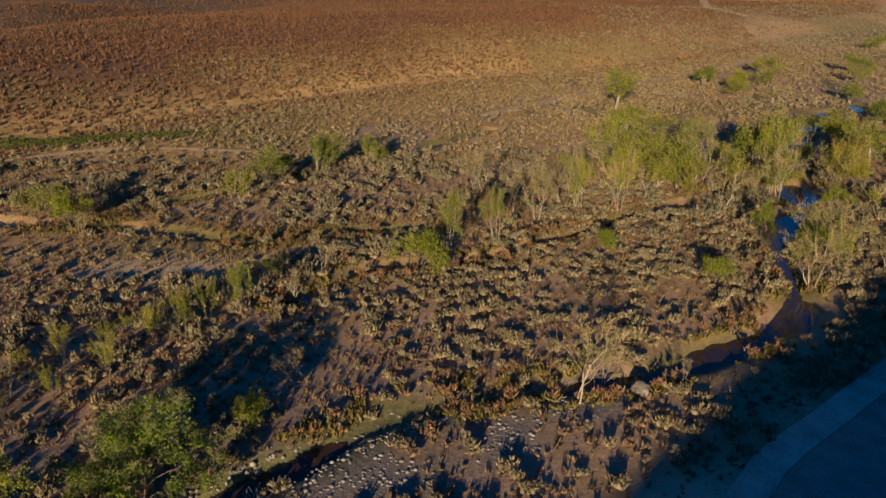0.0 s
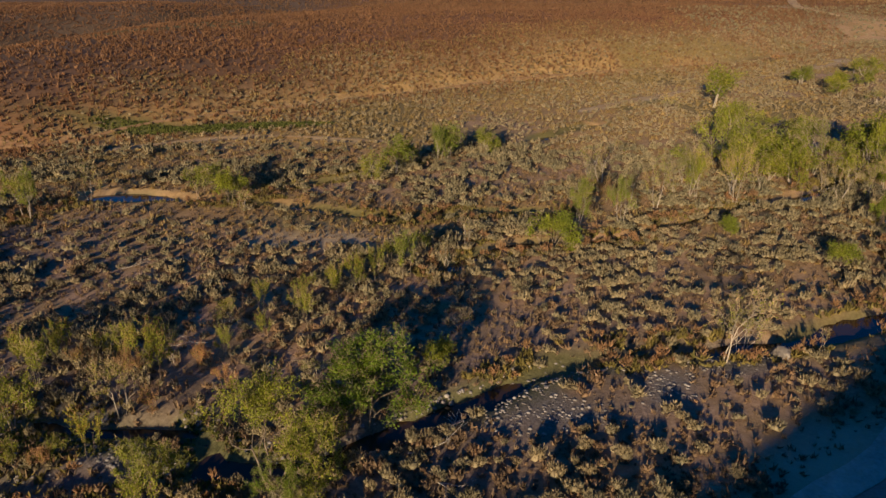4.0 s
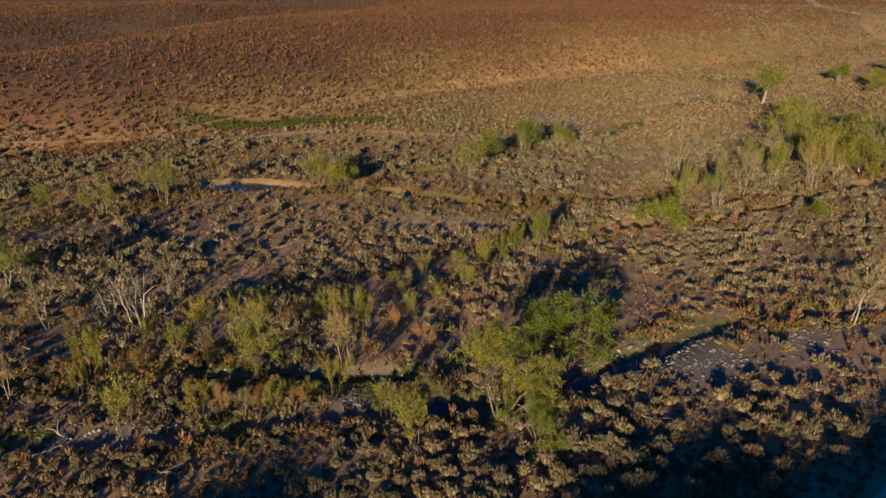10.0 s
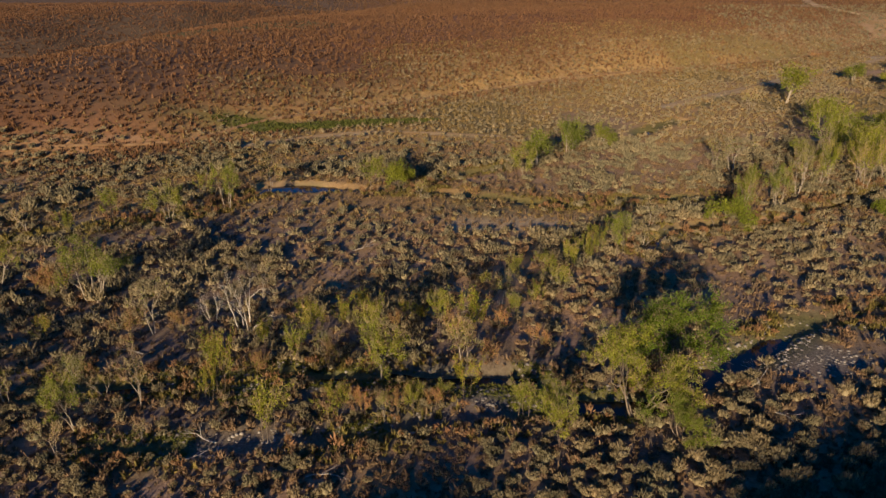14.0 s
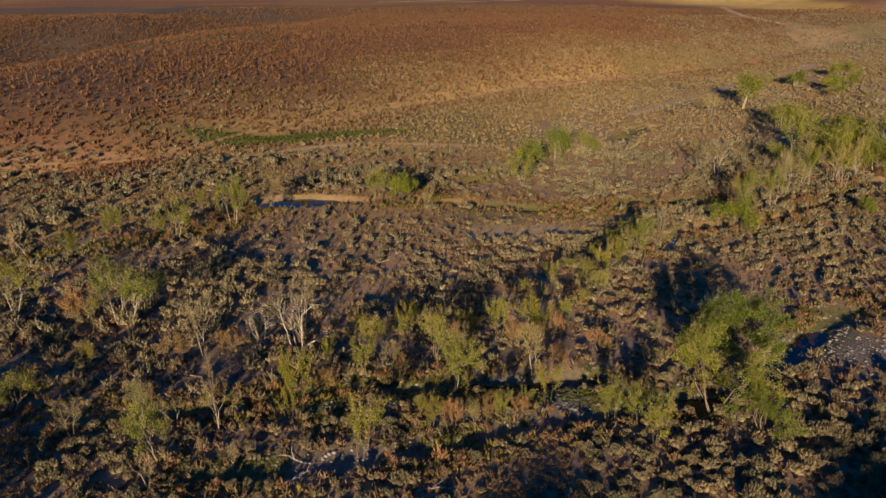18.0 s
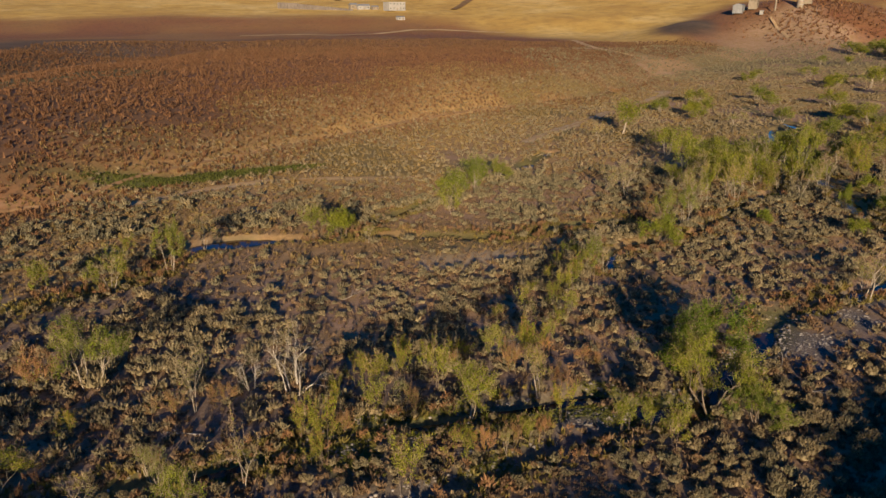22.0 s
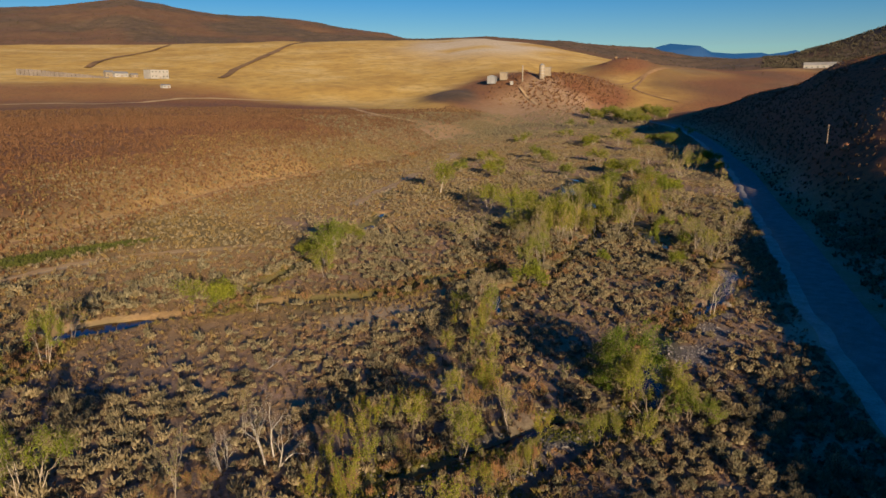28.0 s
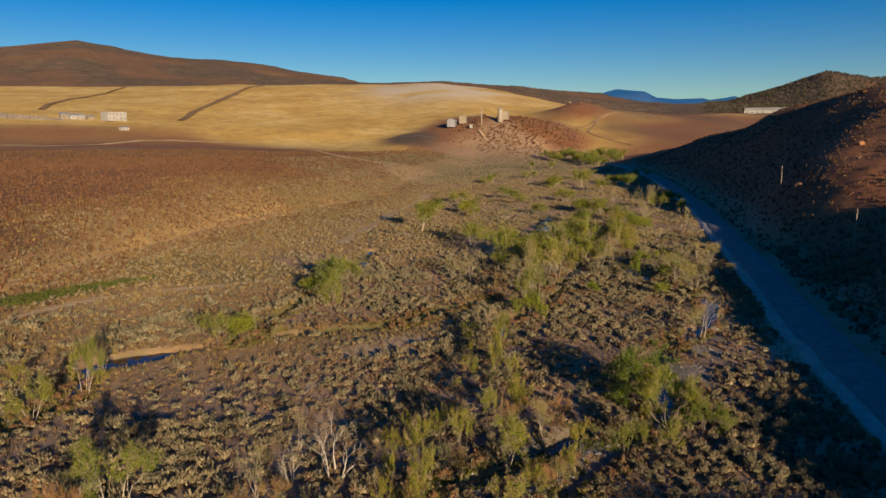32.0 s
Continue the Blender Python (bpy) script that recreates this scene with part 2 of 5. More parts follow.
TWIG_RED = leafy("russet_twig", (0.20, 0.11, 0.058), (0.37, 0.225, 0.125), 0.1)
BARK = speckled("grey_bark", (0.11, 0.082, 0.06), (0.27, 0.215, 0.16), 5.0, 0.9, 0.5, 0.02, False)
PALE_BARK = speckled("pale_bark", (0.24, 0.19, 0.14), (0.48, 0.41, 0.32), 5.0, 0.9, 0.5, 0.02, False)
DEADTWIG = leafy("bleached_twig", (0.28, 0.24, 0.19), (0.48, 0.42, 0.35), 0.05)
DEAD = speckled("bleached_wood", (0.34, 0.29, 0.23), (0.56, 0.50, 0.42), 5.0, 0.85, 0.4, 0.02, False)
STONE = speckled("river_cobble", (0.10, 0.083, 0.07), (0.25, 0.218, 0.182), 3.0, 0.8, 0.3, 0.02)
OUTCROP = speckled("brown_outcrop", (0.12, 0.075, 0.045), (0.26, 0.17, 0.10), 0.3, 0.9, 0.5, 0.3)
REDROCK = speckled("red_rock", (0.20, 0.085, 0.04), (0.44, 0.21, 0.10), 1.2, 0.9, 0.5, 0.1)
PLASTER = speckled("white_wall", (0.30, 0.285, 0.255), (0.38, 0.36, 0.335), 0.5, 0.8, 0.0, 0.0, False)
CONCRETE = speckled("pale_concrete", (0.22, 0.175, 0.125), (0.31, 0.26, 0.19), 0.5, 0.85, 0.0, 0.0, False)
TIN = speckled("tin_roof", (0.24, 0.24, 0.24), (0.34, 0.34, 0.33), 0.4, 0.5, 0.0, 0.0, False, 0.3)
GLASSY = plain("dark_window", 0.15)[0]
GLASSY.node_tree.nodes["Principled BSDF"].inputs["Base Color"].default_value = (0.03, 0.035, 0.04, 1)
POLE = speckled("weathered_pole", (0.17, 0.125, 0.095), (0.30, 0.23, 0.175), 6.0, 0.9, 0.3, 0.01, False)


def water_material():
    m, n, l, b = plain("creek_water", 0.04)
    b.inputs["Base Color"].default_value = (0.045, 0.026, 0.014, 1)
    b.inputs["Specular IOR Level"].default_value = 0.5
    b.inputs["IOR"].default_value = 1.33
    bumped(n, l, b, noise_of(n, l, 1.6, 3.0), 0.25, 0.05)
    return m


WATER = water_material()

# ---- the lie of the land ----
FAR_EYE = (-82.0, -10.0)          # the point from which the far ranges are laid out
ROAD_LINE = [(-150, -95), (-80, -46), (-40, -19), (-10, 2), (13, 20), (28, 31), (46, 43.5), (76, 64), (111, 89), (167, 128), (216, 166), (262, 203), (330, 262), (385, 318), (430, 385), (455, 460)]
CREEK = [(-110, 20), (-85, 27), (-70, 30.5), (-58, 31.2), (-47.4, 33.3), (-42.2, 32.2), (-37.8, 32.9), (-33.4, 31.8), (-30.5, 32.3), (-27.6, 31.9), (-25.4, 30.6), (-24.0, 28.8), (-20.4, 27.9), (-17.4, 29.2), (-14.9, 31.4), (-11.8, 33.1), (-7.9, 35.6), (-3.4, 39.4), (0, 41.2), (3, 42.3), (7.1, 43.5), (14, 43.8), (21.4, 45.6), (30, 50), (35, 53.4), (39, 60), (43, 71), (49, 80), (57, 88), (70, 112), (84, 135), (105, 150), (120, 185), (134, 218), (190, 260)]
LOW_CREEK = [(-58, 23), (-48, 23.6), (-42, 24.2), (-38.4, 25.0), (-35.3, 26.0), (-32.9, 26.3), (-29.3, 26.9), (-26, 27.4), (-23, 28.2)]
SIDE_CREEK = [(-120, 50), (-100, 60), (-85, 66), (-76, 70), (-67, 76), (-63.5, 83), (-60.8, 87.6), (-57.4, 88.0), (-52.5, 87.9), (-49, 86.8), (-41.5, 84.8), (-34.6, 84.2), (-28.3, 81.8), (-23.4, 79.7), (-18.2, 76.4), (-10.7, 78.6), (-3.9, 80.3), (5, 80.5)]
GROVE_CREEK = [(-10.5, 60), (-8, 64), (-5, 66.4), (2.6, 68), (11.4, 70.7), (24, 79), (37, 85.5), (45, 92), (60, 106), (84, 138), (98, 154)]
BACK_CREEK = [(-42, 85.5), (-34.5, 92.4), (-28.6, 96.4), (-22.3, 101.3), (-17.9, 103.1), (-8, 112), (3.9, 123.7), (8.6, 128.7), (18, 138), (31, 160), (40, 170)]
FOOT = [(-260, 20), (-160, 66), (-115, 100), (-87, 118), (-60, 148), (-33, 178), (24, 216), (102, 262), (180, 330), (300, 400), (420, 520)]
CREEKS = ((CREEK, 1.0, 0.56), (LOW_CREEK, 0.5, 0.46), (SIDE_CREEK, 0.65, 0.62), (GROVE_CREEK, 0.9, 0.66), (BACK_CREEK, 0.8, 0.44))
POOLS = ((-22.4, 28.3, 3.6, 1.3, -8), (-56.6, 87.6, 6.6, 2.5, -3), (-36, 32.4, 4, 0.8, -8), (-31.5, 32.0, 5, 0.7, 0), (-13, 32.2, 4.5, 1.3, 32), (-43, 32.6, 3, 0.6, 0), (-3.5, 80.2, 5, 1.0, 5), (109, 158, 5, 1.5, 60), (35.4, 53.6, 5, 2.0, 45), (40.5, 65, 0.8, 2.5, 10), (-8, 35.5, 5, 1.2, 35), (-1.0, 68.0, 5, 1.6, 15), (56, 88, 4, 2.0, 45), (50, 81, 4, 1.9, 30), (84, 137, 6, 2.8, 30), (100, 152, 6, 2.0, 30), (18.8, 139, 3.0, 1.6, 40), (7.5, 126.5, 3.4, 1.6, 50), (-18, 103.2, 3.4, 1.4, 40), (-27, 97.5, 5, 1.2, 38), (56.2, 92.2, 5, 2.3, 55), (46.5, 76.4, 4.5, 2.0, 55), (39.5, 87.0, 3.5, 1.5, 35), (89.6, 141.1, 7, 2.5, 40), (72, 117, 6, 2.3, 60), (26, 48.2, 5, 1.6, 25), (15.5, 44.2, 4, 1.2, 10))
YAWS = [60, 30, 0, -8, -13, -19, -25, -32, -34, -37, -40, -45, -50, -52.5, -54.7, -58.5, -62, -64.4, -68.4, -71.2, -78, -120]
NEAR_TOP = [0.03, 0.04, 0.05, 0.0533, 0.057, 0.062, 0.065, 0.066, 0.066, 0.068, 0.0695, 0.058, 0.040, 0.034, 0.030, 0.022, 0.024, 0.024, 0.024, 0.026, 0.03, 0.03]
NEAR_DIST = [1600, 1600, 1600, 1600, 1600, 1600, 1600, 1600, 1600, 1600, 1500, 1400, 1250, 1150, 1100, 1100, 1200, 1400, 1500, 1500, 1500, 1500]
FAR_TOP = [0.05, 0.06, 0.085, 0.0974, 0.1107, 0.0946, 0.0882, 0.0718, 0.066, 0.0695, 0.071, 0.0635, 0.0555, 0.049, 0.038, 0.0305, 0.0356, 0.0485, 0.0715, 0.061, 0.06, 0.05]
FAR_DIST = [3300, 3300, 3300, 3300, 3300, 3300, 3300, 3200, 2600, 2300, 2200, 2200, 2300, 2600, 2600, 2600, 2900, 2600, 2500, 2500, 2500, 2500]
# southern hill profile; heights on its unseen stretch are fitted to cast the shade
HILL_K = [-300, -230, -200, -180, -165, -150, -136, -122, -113, -104, -97, -90, -78, -65, -50, -35, -20, 0, 15, 38, 62, 105, 130, 180, 220, 300, 400, 480, 600]
HILL_H = [24, 49.3, 41, 32, 37.2, 33.8, 36.4, 35.1, 35.2, 35.5, 34.7, 34.9, 34.9, 33.9, 29.3, 30.4, 28.9, 32.3, 33, 27, 21.6, 32, 38, 50, 53, 50, 40, 26, 16]


def by_yaw(yaw, values):
    return np.interp(-yaw, [-v for v in YAWS], values)


def bump_at(x, y, cx, cy, rx, ry, turn, high):
    c, s = math.cos(radians(turn)), math.sin(radians(turn))
    u, v = (x - cx) * c + (y - cy) * s, -(x - cx) * s + (y - cy) * c
    return high * np.exp(-(u / rx) ** 2 - (v / ry) ** 2)


def polar(x, y):
    dx, dy = x - FAR_EYE[0], y - FAR_EYE[1]
    return np.hypot(dx, dy), np.degrees(np.arctan2(-dx, dy))


def at_yaw(yaw, dist):
    return FAR_EYE[0] - math.sin(radians(yaw)) * dist, FAR_EYE[1] + math.cos(radians(yaw)) * dist


def land(x, y):
    """Height of the ground, and the masks of its surfaces."""
    x, y = np.asarray(x, float), np.asarray(y, float)
    dist, yaw = polar(x, y)
    along = (x + 82) * 0.8 + (y + 10) * 0.6
    z = 0.012 * np.maximum(0, along - 290) * ease(290, 420, along)
    z = z + 0.35 * (grain(x, y, 17, 1) - 0.5) + 0.22 * (grain(x, y, 4.5, 2) - 0.5)
    # the brown bench to the north
    _, d = off_line(x, y, FOOT)
    d = np.where(d > 1e8, 0, d)
    up = np.maximum(d, 0)
    bench = 16 * (1 - np.exp(-up / 30)) + 0.011 * np.maximum(0, up - 60)
    bench = bench * (1 - 0.25 * ease(60, 260, x)) + 2.2 * (grain(x, y, 60, 3) - 0.5) * ease(10, 60, up) + 0.8 * (grain(x, y, 19, 4) - 0.5) * ease(5, 40, up)
    bench = bench - (bump_at(x, y, -160, 290, 120, 32, 55, 16) + bump_at(x, y, -230, 205, 60, 34, 45, 10) + bump_at(x, y, -178, 212, 45, 34, 45, 11) + bump_at(x, y, -150, 175, 28, 28, 0, 2.5)) * ease(20, 60, up)
    z = np.maximum(z, z * 0.3 + bench)
    # the far slopes
    t1 = np.clip((dist - 680) / (by_yaw(yaw, NEAR_DIST) - 680), 0, 1)
    top1 = 30.7 + by_yaw(yaw, NEAR_TOP) * by_yaw(yaw, NEAR_DIST)
    d1, d2 = by_yaw(yaw, NEAR_DIST), by_yaw(yaw, FAR_DIST)
    t2 = ease(0, 1, (dist - d1 - 150) / (d2 - d1 - 150))
    top2 = 30.7 + by_yaw(yaw, FAR_TOP) * d2
    rise = np.where(dist > 680, (top1 - z) * (0.35 * t1 + 0.65 * ease(-0.12, 1.12, t1)) * ease(0, 0.2, t1), 0)
    z = z + rise + (top2 - top1) * t2 - 0.05 * np.maximum(0, dist - d2)
    rough = ease(700, 1600, dist)
    z = z + rough * (18 * (grain(x, y, 260, 5) - 0.5) + 11 * (grain(x, y, 110, 6) - 0.5) + 6 * (grain(x, y, 55, 26) - 0.5)) * (1 - ease(0.9, 1.0, t2)) * (0.4 + 0.6 * ease(0.05, 0.4, t2))
    px_, py_ = at_yaw(-46.0, 800)
    mound = bump_at(x, y, px_, py_, 70, 110, -45, 24)
    qx, qy = at_yaw(-37.6, 740)
    heap = bump_at(x, y, qx, qy, 32, 60, -38, 11)
    ox, oy = at_yaw(-51.0, 1000)
    outcrop = bump_at(x, y, ox, oy, 45, 70, -50, 22)
    z = z + mound + heap + outcrop
    # the hill south of the road, shaped out of view to steer its shade
    _, r = off_line(x, y, ROAD_LINE)
    k = (x - 28) * 0.8 + (y - 31) * 0.6
    south = np.maximum(-r - 7, 0)
    high = np.interp(k, HILL_K, HILL_H)
    hill = high * (1 - np.exp(-(south / 42) ** 1.3)) * (1 + 0.25 * (grain(x, y, 45, 7) - 0.5)) + ease(4, 40, south) * (5 * (grain(x, y, 26, 8) - 0.5) * ease(30, 60, south) + 1.6 * (grain(x, y, 9, 9) - 0.5))
    z = z + np.where(r < 0, hill + bump_at(x, y, 150, 80, 36, 16, 38, 6.0), 0) * (1 - ease(480, 620, k))
    # creeks and road
    gravel = np.zeros_like(z)
    turf = np.zeros_like(z)
    for line, wide, deep in CREEKS:
        c, _ = off_line(x, y, line)
        wob = wide * (0.15 + 1.1 * grain(x, y, 9, 10) + 0.6 * grain(x, y, 3.1, 27))
        cut = 1 - ease(wob * 0.45, wob * 0.45 + 1.2, c)
        z = z - deep * (0.55 + 0.9 * grain(x, y, 10, 48)) * cut
        gravel = np.maximum(gravel, 0.8 * (1 - ease(wob * 0.5, wob * 0.5 + 2.2, c)) * ease(0.5, 0.7, grain(x, y, 6, 11)))
        turf = np.maximum(turf, 0.8 * (1 - ease(wob * 0.5 + 0.6, wob * 0.5 + 3.2, c)) * ease(0.3, 0.55, grain(x, y, 8, 12)))
    turf = np.maximum(turf, 0.85 * np.minimum(1, 1.7 * bump_at(x, y, -39, 29.3, 15, 3.6, -3, 1)) * ease(0.25, 0.5, grain(x, y, 4.5, 28)))
    for cx, cy, rx, ry, turn in POOLS:
        z = z + (-0.95 - z) * ease(0.25, 0.6, bump_at(x, y, cx, cy, rx, ry, turn, 1))
    for cx, cy, rx, ry, turn, amount in ((3.5, 37.8, 9.5, 2.9, 27, 1.3), (13, 41.2, 6, 1.8, 12, 1.1), (-47.5, 31.8, 6.5, 1.7, 0, 1.1), (-52, 27.5, 6, 2.0, 5, 0.3), (-77, 72, 11, 3.5, 20, 0.8), (-31, 29.2, 4, 1.5, -20, 1.0), (-40, 27.6, 4, 1.2, 10, 0.4), (-4, 92, 6, 3, 30, 0.5), (90, 142, 14, 4, 40, 0.8)):
        gravel = np.maximum(gravel, np.minimum(1, 1.4 * bump_at(x, y, cx, cy, rx, ry, turn, amount)) * ease(0.15, 0.5, grain(x, y, 3.5, 13)))
    road, _ = off_line(x, y, ROAD_LINE)
    bed = 1 - ease(5.5, 9, road)
    z = z * (1 - bed) + bed * (0.35 + 0.012 * np.maximum(0, along - 290) * ease(290, 420, along))
    # masks
    brown = np.maximum(ease(np.interp(x, [-110, -50, 40], [-6, 4, 10]), np.interp(x, [-110, -50, 40], [14, 34, 56]), d + 26 * (grain(x, y, 22, 14) - 0.5)), ease(2, 12, np.where(r < 0, -r - 5, 0)))
    start = np.interp(-yaw, [-60, 20, 33, 60], [870, 850, 640, 640])
    golden = ease(-50, 50, dist - start + 90 * (grain(x, y, 120, 15) - 0.5)) * (ease(-57, -50, yaw) + 0.45 * ease(-50, -57, yaw) * ease(-69, -64, yaw) * ease(0.35, 0.65, grain(x, y, 95, 46))) * (1 - ease(0.02, 0.09, t2 + 0.05 * (grain(x, y, 90, 16) - 0.5)))
    golden = np.maximum(golden, 0.16 * ease(380, 520, dist) * ease(0.3, 0.6, grain(x, y, 75, 24)) * ease(-60, -54, yaw) * (t1 < 0.5))
    kx, ky = at_yaw(-44.5, 770)
    reddish = np.minimum(1, 1.9 * bump_at(x, y, kx, ky, 85, 150, -44.5, 1))
    golden = golden * (1 - ease(0.15, 0.5, (mound + outcrop) / 24)) * (1 - ease(0.3, 0.7, reddish + 0.3 * (grain(x, y, 40, 29) - 0.5)))
    golden = golden * (1 - ease(0.4, 0.7, heap / 11))
    strip_green = np.minimum(1, 1.6 * bump_at(x, y, -60, 136, 26, 4.2, 12, 1))
    green = np.maximum(turf, strip_green)
    crest, _ = off_line(x, y, [(-190, 165), (-144, 205), (-114, 224), (-85, 248)])
    green = np.maximum(green, 0.6 * (1 - ease(5, 20, crest)))
    green = np.maximum(green, 0.5 * ease(0.62, 0.8, grain(x, y, 26, 17)) * (1 - brown) * (dist < 600))
    pale = np.zeros_like(z)
    for line, wide, amount in PATHS:
        c, _ = off_line(x, y, line)
        pale = np.maximum(pale, amount * (1 - ease(wide * 0.5, wide * 0.5 + 1.0, c)) * ease(0.15, 0.5, grain(x, y, 11, 18)))
    wx, wy = at_yaw(-39.8, 1360)
    pale = np.maximum(pale, 0.95 * np.minimum(1, 2.6 * bump_at(x, y, wx, wy, 105, 170, -40, 1)) * ease(0.1, 0.4, grain(x, y, 60, 19)))
    dark = np.maximum(ease(0.3, 0.6, heap / 11), ease(0.05, 0.15, t2) * (0.62 + 0.36 * ease(0.3, 0.7, grain(x, y, 160, 20))))
    far_bank = ease(105, 135, d) * ease(-50, -110, x) * ease(620, 420, dist)
    dark = np.maximum(dark, 0.95 * far_bank)
    # dark brown hillside; the extra towards the west partly paints in lens falloff
    dark = np.maximum(dark, (0.55 + 0.33 * ease(-60, -130, x)) * ease(-6, 14, d) * ease(50, -80, x) * ease(0.05, 0.5, grain(x, y, 34, 21)) * (dist < 600))
    dark = np.maximum(dark, ease(2000, 2400, dist) * ease(50, 54, -yaw))
    terrace = ease(51, 54, -yaw) * ease(760, 860, dist) * ease(1600, 1400, dist) * (0.15 + 0.4 * ease(0.35, 0.65, grain(x, y, 70, 25)))
    dark = np.maximum(dark, terrace)
    straw = ease(-62, -22, d + 34 * (grain(x, y, 18, 22) - 0.5)) * ease(20, -10, -r - 20) * ease(-130, -70, x)
    straw = np.maximum(straw, 0.75 * ease(40, 95, y + 0.25 * x) * ease(0.3, 0.6, grain(x, y, 15, 23)))
    straw = np.maximum(straw, 0.7 * np.minimum(1, 1.6 * bump_at(x, y, -30, 74, 26, 7, -10, 1)) * ease(0.2, 0.5, grain(x, y, 7, 45)))
    straw = np.maximum(straw, 0.8 * ease(7, 3.5, off_line(x, y, SIDE_CREEK)[0]) * ease(-68, -60, x))
    straw = np.where(r < 0, 0, straw) * (1 - 0.75 * ease(230, 320, y))
    # grey silt of the flood plain, spread wider in place of missing shade
    shaded_silt = ease(15, 5, np.abs(off_line(x, y, CREEK)[1])) * (0.55 * ease(24, 8, x) + 0.3 * ease(-8, -22, x))
    shaded_silt = np.maximum(shaded_silt, 0.75 * ease(-42, -62, x) * ease(88, 74, y - 0.25 * (x + 60)))
    shaded_silt = np.where(r < 0, 0, shaded_silt * (0.45 + 0.55 * ease(0.25, 0.6, grain(x, y, 13, 30))))
    pale = np.maximum(pale, 0.55 * np.minimum(1, 1.6 * bump_at(x, y, 14.5, 29.5, 5.5, 2.2, 38, 1)))
    pale = np.maximum(pale, 0.36 * np.minimum(1, 1.5 * bump_at(x, y, -29, 69.2, 13, 3.2, 6, 1)) * ease(0.2, 0.5, grain(x, y, 6, 43)))
    return z, (brown, golden, gravel, straw), (green, pale, dark, shaded_silt)


PATHS = (
    ([(-109, 111), (-87, 120), (-73, 138), (-46, 165), (-33, 178), (22, 217), (102, 262)], 0.7, 0.15),
    ([(-73, 117), (-60, 125), (-50, 128), (-37, 126), (-19, 122)], 1.4, 0.6),
    ([(20, 155), (30, 165), (50, 182), (75, 205), (110, 235), (134, 257)], 2.2, 0.8),
    ([(-61, 90.2), (-57, 90.4), (-52, 90.0)], 1.4, 0.12),
    ([(120, 372), (160, 398), (187, 405)], 6.0, 0.9),
    ([(112, 257), (124, 258), (139, 262)], 3.0, 0.5),
)


def stretched(lo, hi, step, out):
    """Steps that are even from lo to hi and widen beyond, slowly ahead and fast behind."""
    inner = np.arange(lo, hi + step * 0.5, step)

    def widening(rate, most):
        steps, d, s = [], 0.0, step
        while d < out:
            s = min(s * rate, most)
            d += s
            steps.append(d)
        return np.array(steps)
    return np.concatenate([lo - widening(1.12, 160)[::-1], inner, inner[-1] + widening(1.05, 24)])


def build_ground():
    xs, ys = stretched(-120, 110, 1.15, 4600), stretched(8, 150, 1.15, 4600)
    gx, gy = np.meshgrid(xs, ys)
    z, a, b = land(gx.ravel(), gy.ravel())
    w, h = len(xs), len(ys)
    i = np.arange(w * h).reshape(h, w)
    quads = np.stack([i[:-1, :-1], i[:-1, 1:], i[1:, 1:], i[1:, :-1]], -1).reshape(-1, 4)
    me = sheet("ground", np.stack([gx.ravel(), gy.ravel(), z], 1), quads, [SOIL], True)
    for layer, rgb in (("zone_a", a), ("zone_b", b)):
        col = me.color_attributes.new(layer, "FLOAT_COLOR", "POINT")
        data = np.ones((w * h, 4), np.float32)
        data[:, :len(rgb)] = np.clip(np.stack(rgb, 1), 0, 1)
        col.data.foreach_set("color", data.ravel())
    return tagged(new("ground", me), "dry tan valley floor rising to bare reddish-brown hills", "ground", kind="structure")


build_ground()


def high_at(x, y):
    return land(np.atleast_1d(x), np.atleast_1d(y))[0]


def smooth_line(line, step):
    """Points along a polyline, rounded at its corners."""
    pts = [Vector((*p, 0)) for p in line]
    out = []
    for i in range(len(pts) - 1):
        a, b, c, d = pts[max(i - 1, 0)], pts[i], pts[i + 1], pts[min(i + 2, len(pts) - 1)]
        count = max(2, int((c - b).length / step))
        for j in range(count):
            t = j / count
            out.append(0.5 * ((2 * b) + (c - a) * t + (2 * a - 5 * b + 4 * c - d) * t * t + (3 * b - a - 3 * c + d) * t ** 3))
    return out + [pts[-1]]


def ribbon(name, line, offsets, lift, material, step=3.0, level=None):
    """A strip along a line. offsets: its points across, to the left; lift: their heights over the road bed or over the level."""
    pts = smooth_line(line, step)
    verts, rows = [], len(offsets)
    px_, py_ = np.array([p.x for p in pts]), np.array([p.y for p in pts])
    bed = high_at(px_, py_) if level is None else np.full(len(pts), level)
    for i, p in enumerate(pts):
        ahead = (pts[min(i + 1, len(pts) - 1)] - pts[max(i - 1, 0)]).normalized()
        left = Vector((-ahead.y, ahead.x, 0))
        for o, u in zip(offsets, lift):
            if abs(o) > 3.5 and level is None:
                o = o + 1.1 * (float(grain(np.array([p.x]), np.array([p.y]), 5, 42)[0]) - 0.5)
            q = p + left * o
            verts.append((q.x, q.y, float(bed[i]) + u))
    i = np.arange(len(verts)).reshape(-1, rows)
    quads = np.stack([i[:-1, 1:], i[:-1, :-1], i[1:, :-1], i[1:, 1:]], -1).reshape(-1, 4)
    return sheet(name, verts, quads, [material], True)


tagged(new("road", ribbon("road", ROAD_LINE, (4.0, 3.8, 1.5, -1.5, -2.9, -3.2), (-0.1, 0.06, 0.12, 0.12, 0.06, -0.1), ROAD)), "grey gravel road along the foot of the hill", "road", kind="structure")
tagged(new("road_shoulder", ribbon("road_shoulder", ROAD_LINE, (6.2, 5.9, 3.9), (-0.25, 0.02, 0.05), SHOULDER)), "pale gravel verge beside the road", "verge", kind="structure")
